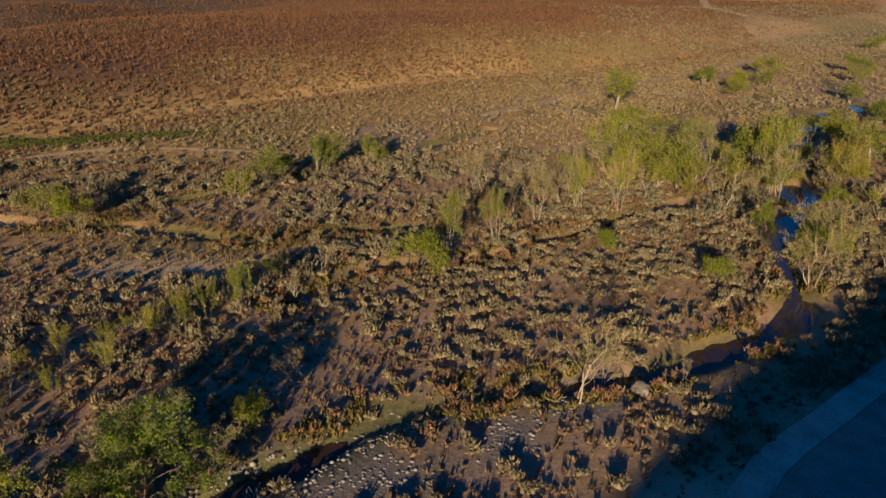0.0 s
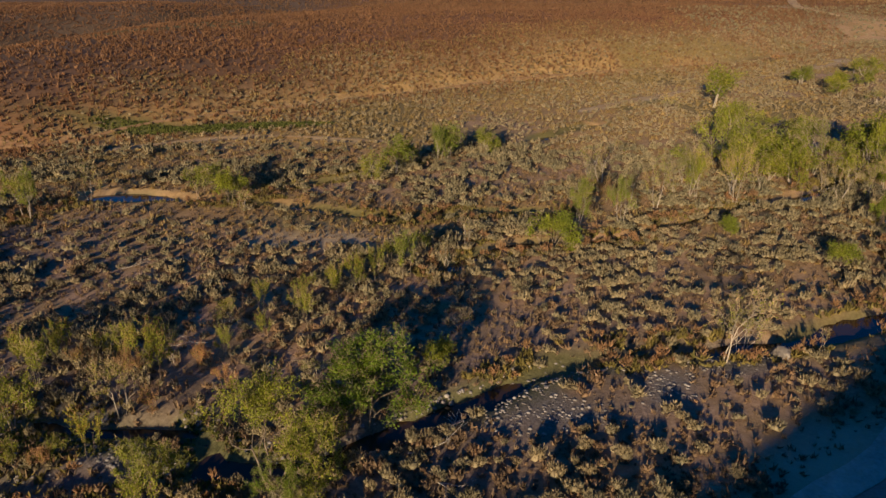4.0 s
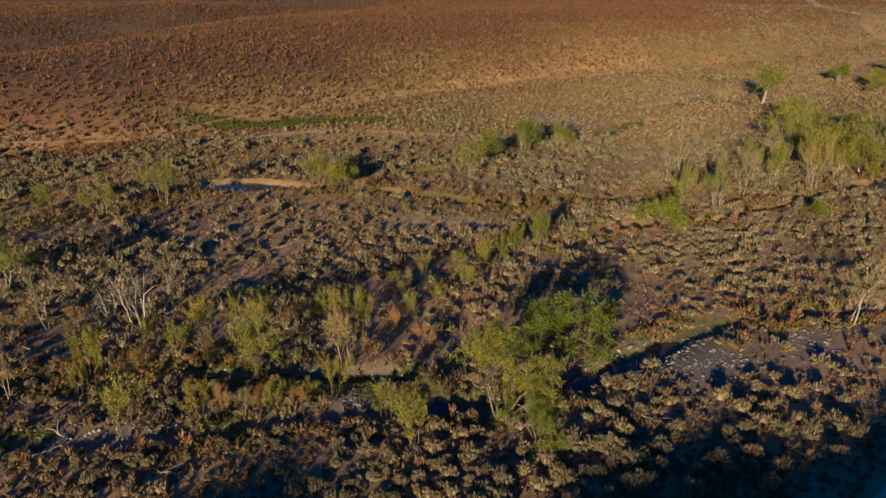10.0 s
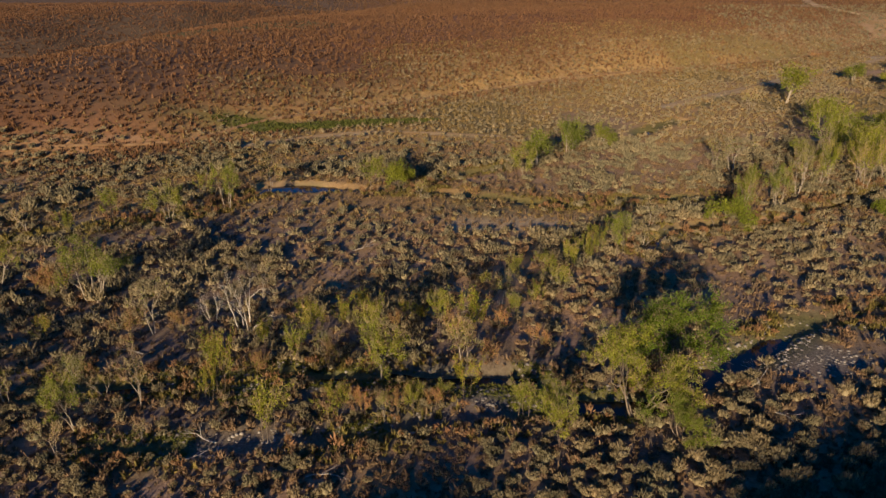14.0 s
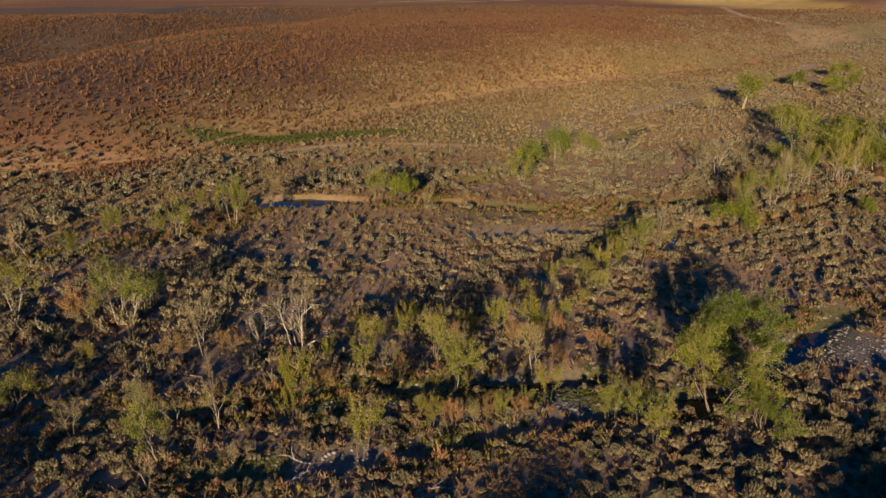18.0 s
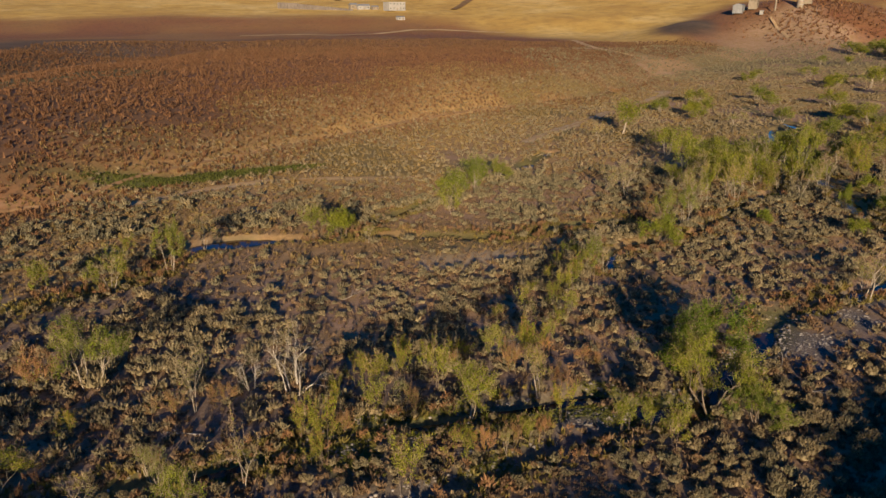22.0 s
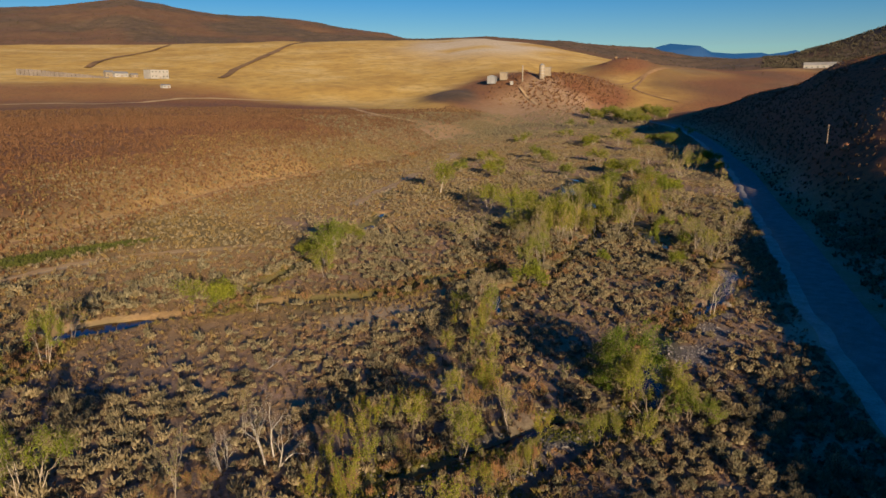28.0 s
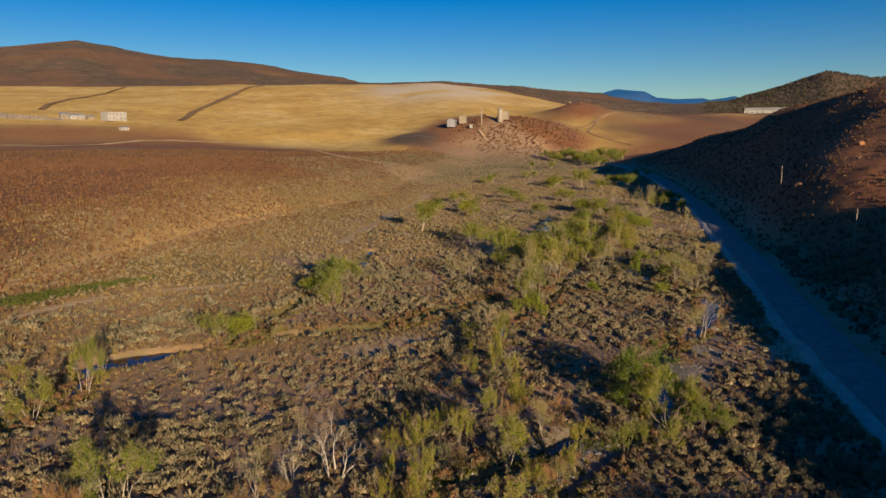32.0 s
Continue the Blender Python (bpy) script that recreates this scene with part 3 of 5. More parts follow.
for arm, (line, wide, deep) in enumerate(CREEKS):
    tagged(new("water", ribbon("water", line, (wide + 3, 0, -wide - 3), (0, 0, 0), WATER, 3.0, -0.52 - 0.008 * arm)), "dark shallow creek water reflecting the blue sky", "creek", kind="structure")

# ---- plants ----
def many(name, forms, places, sizes, rng, materials, label, category):
    """One object of kind stuff: copies of the forms (verts, tris, slots), real geometry, joined."""
    which = rng.randint(0, len(forms), len(places))
    vs, fs, ss, base = [], [], [], 0
    for f, (v, tri, slot) in enumerate(forms):
        at, size = places[which == f], sizes[which == f]
        if not len(at):
            continue
        turn = rng.uniform(0, 2 * math.pi, len(at))
        tall = rng.uniform(0.8, 1.2, len(at))
        c, s = np.cos(turn)[:, None], np.sin(turn)[:, None]
        x = (v[None, :, 0] * c - v[None, :, 1] * s) * size[:, None] + at[:, 0:1]
        y = (v[None, :, 0] * s + v[None, :, 1] * c) * size[:, None] + at[:, 1:2]
        z = v[None, :, 2] * (size * tall)[:, None] + at[:, 2:3]
        vs.append(np.stack([x, y, z], -1).reshape(-1, 3))
        off = base + np.arange(len(at)) * len(v)
        fs.append((tri[None] + off[:, None, None]).reshape(-1, 3))
        ss.append(np.tile(slot, len(at)))
        base += len(at) * len(v)
    me = sheet(name, np.concatenate(vs), np.concatenate(fs), materials, False, np.concatenate(ss))
    return tagged(new(name, me), label, category, kind="stuff")


def brush_form(rng, tufts, blades, spread=0.55, high=0.6, leaf=0.17, twigs=2, core=0, heads=3):
    """A sagebrush of about one metre across: a lumpy leafy mound (core: its fineness), small tufts all over it, a few stems."""
    v, f, slot = [], [], []

    def tri(a, b, c, s):
        f.append((len(v), len(v) + 1, len(v) + 2))
        v.extend((a, b, c))
        slot.append(s)
    lumps = [Vector((rng.uniform(-0.5, 0.5) * spread, rng.uniform(-0.5, 0.5) * spread, high * rng.uniform(0.35, 0.6))) for _ in range(heads)]
    sizes = [Vector((spread * rng.uniform(0.45, 0.75), spread * rng.uniform(0.45, 0.75), high * rng.uniform(0.38, 0.5))) for _ in range(heads)]
    if core:
        for c, d in zip(lumps, sizes):
            bm = bmesh.new()
            bmesh.ops.create_icosphere(bm, subdivisions=core, radius=1.0)
            base = len(v)
            bm.verts.index_update()
            for q in bm.verts:
                k = rng.uniform(0.4, 0.78)
                v.append((c.x + q.co.x * d.x * k, c.y + q.co.y * d.y * k, c.z + q.co.z * d.z * k))
            for p in bm.faces:
                if p.calc_center_median().z > -0.55:
                    f.append(tuple(base + q.index for q in p.verts))
                    slot.append(0)
            bm.free()
    for i in range(tufts):
        n = i % heads
        way = Vector((rng.normal(), rng.normal(), abs(rng.normal()) + 0.15)).normalized()
        p = lumps[n] + Vector((way.x * sizes[n].x, way.y * sizes[n].y, way.z * sizes[n].z)) * rng.uniform(0.8, 1.0)
        lean = (way + Vector((rng.normal(0, 0.3), rng.normal(0, 0.3), 0.6))).normalized()
        for b in range(blades):
            across = lean.cross(Vector((rng.normal(), rng.normal(), rng.normal()))).normalized()
            size = leaf * rng.uniform(0.7, 1.3)
            o = p + across * rng.normal(0, 0.05)
            w = across * size * 0.36
            tri(tuple(o - lean * size * 0.8 - w), tuple(o - lean * size * 0.8 + w), tuple(o + lean * size * 0.9), 0)
    for i in range(twigs):
        ang = rng.uniform(0, 6.283)
        tip = Vector((math.cos(ang) * spread * 0.9, math.sin(ang) * spread * 0.9, high * rng.uniform(0.3, 0.7)))
        w = Vector((-math.sin(ang), math.cos(ang), 0)) * 0.03
        tri(tuple(-w), tuple(w), tuple(tip), 1)
    return np.array(v, float), np.array(f, np.int32), np.array(slot, np.int32)


def scattered(n, x0, x1, y0, y1, rng, seed, test):
    x, y = rng.uniform(x0, x1, n), rng.uniform(y0, y1, n)
    z, a, b = land(x, y)
    keep = test(x, y, z, a, b, rng.uniform(0, 1, n))
    return np.stack([x, y, z - 0.03], 1)[keep]


def clear_of(x, y):
    """False on the road and in the water."""
    ok = off_line(x, y, ROAD_LINE)[0] > 6.3
    for line, wide, deep in CREEKS:
        ok &= off_line(x, y, line)[0] > wide * 0.6 + (1.0 if line is SIDE_CREEK else 0.1)
    for cx, cy, rx, ry, turn in POOLS:
        ok &= bump_at(x, y, cx, cy, rx, ry, turn, 1) < (0.05 if cx > 20 else 0.2)
    return ok


def valley_sage(x, y, z, a, b, luck):
    thick = 0.25 + 0.75 * ease(0.3, 0.6, grain(x, y, 6.5, 31))
    thick = thick * (0.45 + 0.55 * ease(0.25, 0.5, grain(x, y, 24, 32)))
    thick = thick * (1 - 0.75 * ease(0.3, 0.6, bump_at(x, y, -30, 73.5, 24, 7.5, -10, 1)))
    thick = thick * (1 - 0.85 * ease(6.5, 3.0, off_line(x, y, SIDE_CREEK)[0]) * ease(-66, -60, x))
    return clear_of(x, y) & (luck < thick) & (a[2] < 0.45) & (a[0] < luck * 1.2 + 0.3) & (b[1] < 0.3) & (b[0] < 0.85) & (z < 9) & (luck < 1 - 0.55 * a[3] * ease(-70, -35, off_line(x, y, FOOT)[1]))


near_forms = [brush_form(RNG, 48, 1, 0.58, 0.68, 0.18, 2, 1) for _ in range(9)]
fine_forms = [brush_form(RNG, 190, 1, 0.56, 0.8, 0.115, 4, 1, 5) for _ in range(8)]
mid_forms = [brush_form(RNG, 12, 1, 0.6, 0.64, 0.24, 0, 1, 1) for _ in range(6)]
far_forms = [brush_form(RNG, 6, 1, leaf=0.5, twigs=0) for _ in range(5)]
spots = scattered(34000, -118, 100, 6, 118, RNG, 1, valley_sage)
spots = np.concatenate([spots, scattered(700, -82, 0, 7, 34, RNG, 9, lambda x, y, z, a, b, luck: clear_of(x, y) & (a[2] < 0.4))])
apart = np.flatnonzero((spots[:, 1] < 26) & (spots[:, 0] > -75))
apart = apart[::max(1, len(apart) // 220)][:220]
spots_near, spots = spots[apart], np.delete(spots, apart, 0)
brown = RNG.uniform(0, 1, len(spots)) < 0.12 + 0.3 * ease(0.45, 0.7, grain(spots[:, 0], spots[:, 1], 12, 37))
dry = spots[brown]
spots = spots[~brown]
many("dry_brush", near_forms[:3] + mid_forms, dry, RNG.uniform(0.5, 1.15, len(dry)), RNG, [SAGE_DRY, TWIGGY], "low reddish-brown dry brush among the sagebrush", "brush")
size = RNG.uniform(0.5, 1.4, len(spots)) ** 1.2 * (0.7 + 0.55 * grain(spots[:, 0], spots[:, 1], 9, 33))
thin = (spots[:, 1] < 31) & (RNG.uniform(0, 1, len(spots)) < 0.2)
spots, size = spots[~thin], size[~thin]
close = spots[:, 1] < 33 + 4 * (RNG.uniform(0, 1, len(spots)) - 0.5)
away = ~close & (spots[:, 1] > 72) & (RNG.uniform(0, 1, len(spots)) < 0.8)
gone = ~close & (spots[:, 1] > 72) & ~away
many("sagebrush_beyond", near_forms[3:], spots[away], size[away] * 1.15, RNG, [SAGE, TWIGGY], "grey-green sagebrush beyond the side creek", "sagebrush")
close_by, close = close, close | away | gone
many("sagebrush_field", near_forms, spots[~close], size[~close], RNG, [SAGE, TWIGGY], "grey-green sagebrush covering the valley floor", "sagebrush")
many("roadside_sagebrush", fine_forms, spots[close_by], size[close_by] * (0.58 + 0.52 * ease(-32, -8, spots[close_by, 0])), RNG, [SAGE, TWIGGY], "full-grown pale sagebrush between the road and the creek", "sagebrush")
spots = scattered(70000, -125, 330, 100, 330, RNG, 2, lambda x, y, z, a, b, luck: valley_sage(x, y, z, a, b, luck) & ((y > 118) | (x > 100)) & (off_line(x, y, ROAD_LINE)[1] > 0))
many("distant_sagebrush", mid_forms, spots, RNG.uniform(0.65, 1.4, len(spots)), RNG, [SAGE, TWIGGY], "grey-green sagebrush thinning towards the hills", "sagebrush")
spots = scattered(150000, -300, 170, 90, 400, RNG, 3, lambda x, y, z, a, b, luck: ((a[0] > luck * 0.5) | (off_line(x, y, FOOT)[1] > 40 * luck - 22)) & (b[1] < 0.25) & (b[0] < 0.3 + 0.7 * luck) & (off_line(x, y, ROAD_LINE)[1] > 0) & (luck < (0.5 + 0.5 * grain(x, y, 30, 34)) * (0.7 + 0.3 * ease(40, -60, x))))
many("hill_scrub", far_forms, spots, RNG.uniform(0.45, 1.15, len(spots)), RNG, [SCRUB, TWIGGY], "low dry brownish scrub dotting the hillside", "scrub")
spots = scattered(15000, -160, 330, 335, 520, RNG, 10, lambda x, y, z, a, b, luck: (a[0] > 0.4) & (b[1] < 0.3) & (off_line(x, y, ROAD_LINE)[1] > 0))
many("bench_scrub", far_forms, spots, RNG.uniform(0.6, 1.5, len(spots)), RNG, [SCRUB, TWIGGY], "sparse brown scrub on the upper bench", "scrub")
spots = scattered(30000, 10, 420, -60, 320, RNG, 4, lambda x, y, z, a, b, luck: (off_line(x, y, ROAD_LINE)[1] < -4.6) & (off_line(x, y, ROAD_LINE)[0] < 150))
many("slope_scrub", far_forms, spots, RNG.uniform(0.4, 1.3, len(spots)), RNG, [SCRUB, TWIGGY], "dark scrub on the shaded southern slope", "scrub")
tuft_forms = [brush_form(RNG, 6, 1, 0.5, 0.35, 0.34, 0) for _ in range(5)]
straw_forms = [brush_form(RNG, 9, 1, 0.5, 0.3, 0.3, 0) for _ in range(5)]
spots = scattered(105000, -125, 230, 55, 320, RNG, 11, lambda x, y, z, a, b, luck: clear_of(x, y) & (luck < 0.75 * a[3]) & (b[1] < 0.3) & (b[0] < 0.8) & (a[0] < 0.97))
many("straw_tufts", tuft_forms, spots, RNG.uniform(0.4, 1.2, len(spots)), RNG, [STRAW, TWIGGY], "golden tufts of dry grass at the foot of the hill", "grass")
spots = scattered(9000, -75, 10, 7, 33, RNG, 20, lambda x, y, z, a, b, luck: clear_of(x, y) & (a[2] < 0.4) & (luck < 0.35 + 0.65 * grain(x, y, 5, 49)))
many("low_brush", mid_forms, spots, RNG.uniform(0.3, 0.65, len(spots)), RNG, [SAGE_DRY, TWIGGY], "small dry shrubs covering the soil near the creek", "brush")
spots = scattered(36000, -110, 90, 6, 115, RNG, 5, lambda x, y, z, a, b, luck: clear_of(x, y) & (a[2] < luck * 0.9))
many("dry_grass", tuft_forms, spots, RNG.uniform(0.3, 0.9, len(spots)), RNG, [SAGE_DRY, TWIGGY], "tan tufts of dry grass between the sagebrush", "grass")


def along_banks(x, y, z, a, b, luck):
    near = np.full(np.shape(x), 99.0)
    for line, wide, deep in CREEKS:
        near = np.minimum(near, off_line(x, y, line)[0])
    for cx, cy, rx, ry, turn in POOLS:
        near = np.where(bump_at(x, y, cx, cy, rx, ry, turn, 1) > 0.22, 0, near)
    return (near > 0.45) & (near < 3.0) & (luck < np.where(y < 36, 0.5, 0.9) * ease(0.25, 0.5, grain(x, y, 6, 36)))


GRASS = leafy("bank_grass", (0.11, 0.10, 0.03), (0.26, 0.22, 0.08), 0.3)
MEADOW = leafy("meadow_grass", (0.07, 0.09, 0.02), (0.19, 0.205, 0.055), 0.4)
spots = scattered(12000, -100, -15, 120, 152, RNG, 12, lambda x, y, z, a, b, luck: bump_at(x, y, -60, 136, 26, 4.2, 12, 1) > 0.4)
many("meadow_grass", straw_forms, spots, RNG.uniform(0.5, 1.0, len(spots)), RNG, [MEADOW, TWIGGY], "damp strip of dark green grass below the hill", "grass")
spots = scattered(80000, -115, 70, 18, 110, RNG, 8, along_banks)
many("bank_grass", straw_forms, spots, RNG.uniform(0.5, 1.1, len(spots)), RNG, [GRASS, TWIGGY], "yellow-green grass along the creek banks", "grass")
russet_forms = [brush_form(RNG, 34, 1, 0.42, 0.95, 0.16, 6, 0, 3) for _ in range(5)]
spots = scattered(26000, -80, 40, 20, 90, RNG, 13, lambda x, y, z, a, b, luck: along_banks(x, y, z, a, b, luck * 4.5) & (z > -0.5))
many("bank_brush", russet_forms, spots, RNG.uniform(0.6, 1.5, len(spots)), RNG, [RUSSET, TWIGGY], "russet leafless brush crowding the creek banks", "brush")
spots = scattered(14000, -62, -20, 22, 35, RNG, 14, lambda x, y, z, a, b, luck: (b[0] > 0.35 + 0.4 * luck) & (z > -0.5))
many("wet_meadow_grass", straw_forms, spots, RNG.uniform(0.2, 0.45, len(spots)), RNG, [MEADOW, TWIGGY], "short dark green grass between the two creek arms", "grass")


def stone_form(rng):
    bm = bmesh.new()
    bmesh.ops.create_icosphere(bm, subdivisions=1, radius=0.5)
    for q in bm.verts:
        q.co *= rng.uniform(0.75, 1.15)
        q.co.z *= 0.6
    bm.verts.index_update()
    v = np.array([tuple(q.co) for q in bm.verts])
    f = np.array([[q.index for q in p.verts] for p in bm.faces], np.int32)
    bm.free()
    return v, f, np.zeros(len(f), np.int32)


stones = [stone_form(RNG) for _ in range(5)]
spots = scattered(110000, -115, 60, 15, 100, RNG, 6, lambda x, y, z, a, b, luck: (luck < a[2] * 0.9) & (a[2] > 0.35))
many("cobbles", stones, spots, RNG.uniform(0.3, 1, len(spots)) ** 2 * 0.34, RNG, [STONE], "grey rounded cobbles on the gravel bars", "cobbles")
PALE_STONE = speckled("pale_cobble", (0.15, 0.13, 0.11), (0.33, 0.295, 0.26), 3.0, 0.8, 0.3, 0.02)
spots = scattered(60000, -66, 12, 19, 42, RNG, 16, lambda x, y, z, a, b, luck: (luck < 0.16 * b[0] + 0.3 * (a[2] > 0.4)) & ((b[0] > 0.3) | (a[2] > 0.4)))
many("creek_stones", stones, spots, RNG.uniform(0.35, 1, len(spots)) ** 3 * 0.46, RNG, [PALE_STONE], "pale weathered stones lying in the wet meadow", "stones")
spots = scattered(5000, 120, 420, 20, 260, RNG, 7, lambda x, y, z, a, b, luck: (off_line(x, y, ROAD_LINE)[1] < -10) & (off_line(x, y, ROAD_LINE)[0] < 110) & (luck < ease(0.45, 0.7, grain(x, y, 40, 35))))
many("slope_rocks", stones, spots, RNG.uniform(0.2, 0.95, len(spots)), RNG, [REDROCK], "broken reddish rocks strewn over the southern slope", "rocks")


# ---- trees ----
def limb(v, f, a, b, ra, rb, sides=5):
    """A tapered piece of branch."""
    way = (b - a).normalized()
    u = way.orthogonal().normalized()
    w = way.cross(u)
    n = len(v)
    for p, r in ((a, ra), (b, rb)):
        for i in range(sides):
            g = 2 * math.pi * i / sides
            v.append(tuple(p + (u * math.cos(g) + w * math.sin(g)) * r))
    for i in range(sides):
        j = (i + 1) % sides
        f.append((n + i, n + j, n + sides + j, n + sides + i))


def grow(rng, v, f, tips, at, way, length, radius, depth, bend, fork, lift):
    """A branch in three bent pieces that forks at its end and on the way."""
    p, w, r = at, way.normalized(), radius
    for i in range(3):
        w = (w + Vector((rng.normal(0, bend), rng.normal(0, bend), rng.normal(0, bend) + lift))).normalized()
        q = p + w * length / 3
        r2 = r * 0.82
        limb(v, f, p, q, r, r2, 6 if radius > 0.08 else 4 if radius > 0.03 else 3)
        if depth <= 1:
            tips.append((q, w))
        p, r = q, r2
        if depth > 0 and i > 0:
            for _ in range(fork if i == 2 else max(1, fork - 1)):
                out = w.orthogonal().normalized()
                out.rotate(Matrix.Rotation(rng.uniform(0, 6.283), 3, w))
                side = (w * rng.uniform(0.7, 1.1) + out * rng.uniform(0.5, 0.95)).normalized()
                grow(rng, v, f, tips, p, side, length * rng.uniform(0.55, 0.8), r * 0.62, depth - 1, bend, fork, lift)


def leaves(rng, tips, count, spread, size, form="leaf"):
    """Leaves (small bent quads) or fine twigs (thin blades) about the tips, as arrays of corners and faces."""
    p = np.repeat(np.array([tuple(t[0]) for t in tips]), count, 0)
    w = np.repeat(np.array([tuple(t[1]) for t in tips]), count, 0)
    n = len(p)

    def unit(v):
        return v / np.maximum(1e-6, np.linalg.norm(v, axis=1, keepdims=True))
    c = p + rng.normal(0, 1, (n, 3)) * (spread, spread, spread * 0.8)
    if form == "leaf":
        a = unit(rng.normal(0, 1, (n, 3)))
        b = unit(np.cross(a, rng.normal(0, 1, (n, 3))))
        s = size * rng.uniform(0.6, 1.3, (n, 1))
        quad = np.stack([c - a * s, c + b * s * 0.55, c + a * s, c - b * s * 0.55], 1)
    else:
        a = unit(w * 0.8 + rng.normal(0, 1, (n, 3)) * (0.5, 0.5, 0.4) + (0, 0, 0.25))
        b = unit(np.cross(a, rng.normal(0, 1, (n, 3)))) * 0.011
        s = size * rng.uniform(0.5, 1.4, (n, 1))
        c = p + (c - p) * 0.35
        quad = np.stack([c - b, c + b, c + a * s + b * 0.4, c + a * s - b * 0.4], 1)
    return quad.reshape(-1, 3), np.arange(n * 4).reshape(-1, 4)


def tree_kind(name, label, category, seed, high, stems, depth, fork, bend, lift, girth, leaf, twig, bark, lean=0.25, start=0.3):
    """One tree about high metres tall: leaf and twig are (material, count, spread, size) or None."""
    rng = np.random.RandomState(seed)
    pieces, tips = [], []
    reach = high / (1 + 0.72 + 0.5 * (depth > 1) + 0.3 * (depth > 2)) * 1.05
    for s in range(stems):
        g = rng.uniform(0, 6.283)
        tilt = lean * rng.uniform(0.5, 1.3) if stems > 1 else lean * 0.3
        way = Vector((math.cos(g) * tilt, math.sin(g) * tilt, 1))
        foot = Vector((math.cos(g), math.sin(g), 0)) * (0.12 * stems if stems > 1 else 0) + Vector((0, 0, -0.25))
        v, f = [], []
        pieces.append((v, f))
        grow(rng, v, f, tips, foot, way, reach * rng.uniform(0.8, 1.0), girth * rng.uniform(0.7, 1.0), depth, bend, fork, lift)
    top = max(p.z for p, w in tips)
    k = high / top
    tips = [(p * k, w) for p, w in tips if p.z > top * start * 0.7]
    root = new(name)
    root.empty_display_size = 0.5
    tagged(root, label, category)
    for v, f in pieces:
        part("trunk", sheet("trunk", np.array(v) * k, f_array(f), [bark], True), root)
    spread = np.array([(p.x, p.y) for p, w in tips])
    middle = spread.mean(0)
    root["wide"] = 2.1 * float(np.percentile(np.hypot(*(spread - middle).T), 88)) + (leaf[2] if leaf else 0.2)
    vs, fs, slots, mats = [], [], [], []
    for spec, form in ((leaf, "leaf"), (twig, "twig")):
        if spec:
            lv, lf = leaves(rng, [t for t in tips if rng.uniform() < spec[4]], spec[1], spec[2], spec[3], form)
            fs.append(lf + sum(len(q) for q in vs))
            vs.append(lv)
            slots += [len(mats)] * len(lf)
            mats.append(spec[0])
    if vs:
        part("crown", sheet("crown", np.concatenate(vs), np.concatenate(fs), mats, False, slots), root)
    return root


def f_array(f):
    return np.array(f, np.int32)


KINDS = {}


def add_kind(key, variants):
    KINDS[key] = variants


add_kind("big", [tree_kind("cottonwood_tree", "large spreading cottonwood in fresh green leaf beside the creek", "tree", 40 + i, 9.0, 4, 4, 2, 0.24, 0.02, 0.17, (LEAF if i == 0 else LEAF_DEEP, 16, 0.25, 0.108, 0.72), (TWIG, 4, 0.25, 0.6, 0.7), BARK, 0.75, 0.1) for i in range(3)])
add_kind("leafy", [tree_kind("cottonwood_tree", "slender cottonwood with thin green leaves and pale trunk", "tree", 50 + i, 6.5, 2 + i % 3, 3, 2, 0.13, 0.05, 0.1, (LEAF, 17, 0.24, 0.09, 0.75), (TWIG, 4, 0.2, 0.5, 0.8), PALE_BARK, 0.42, 0.3) for i in range(6)])
add_kind("far", [tree_kind("cottonwood_tree", "distant green cottonwood in the valley grove", "tree", 55 + i, 6.5, 2 + i % 3, 2, 3, 0.14, 0.08, 0.11, (LEAF, 15, 0.34, 0.14, 0.8), (TWIG, 4, 0.3, 0.6, 0.8), PALE_BARK, 0.3, 0.25) for i in range(6)])
add_kind("sapling", [tree_kind("willow_sapling", "young willow with yellow-green spring leaves on thin stems", "tree", 60 + i, 4.0, 3 + i % 3, 2, 2, 0.1, 0.13, 0.035, (LEAF_SPRING, 15, 0.15, 0.08, 0.85), (TWIG_RED if i % 2 == 0 else TWIG, 4, 0.15, 0.4, 0.9), BARK, 0.2, 0.2) for i in range(8)])
add_kind("russet", [tree_kind("willow_sapling", "young willow still almost bare with russet twigs", "tree", 160 + i, 3.0, 5, 2, 2, 0.11, 0.1, 0.03, (LEAF_SPRING, 4, 0.16, 0.07, 0.4), (TWIG_RED, 9, 0.16, 0.42, 1.0), BARK, 0.3, 0.1) for i in range(4)])
add_kind("pale", [tree_kind("bare_tree", "almost leafless tree with a spray of pale tan twigs", "tree", 70 + i, 5.0, 2 + i % 2, 3, 2, 0.14, 0.06, 0.085, (LEAF_SPRING, 4, 0.2, 0.08, 0.7 if i % 2 else 0.2), (TWIG, 3, 0.2, 0.55, 0.8), PALE_BARK, 0.32, 0.2) for i in range(6)])
add_kind("round", [tree_kind("willow_bush", "dense rounded green willow", "tree", 80 + i, 4.5, 5, 3, 2, 0.16, 0.02, 0.06, (LEAF, 8, 0.28, 0.125, 0.9), (TWIG, 1, 0.2, 0.5, 0.5), BARK, 0.55, 0.1) for i in range(3)])
add_kind("dead", [tree_kind("dead_tree", "bleached white dead tree with bare forked branches", "tree", 90 + i, 5.5, 5, 3, 2, 0.14, 0.03, 0.13, None, (DEADTWIG, 1, 0.05, 0.45, 0.6), DEAD, 0.7, 0.2) for i in range(2)])
USED = {}


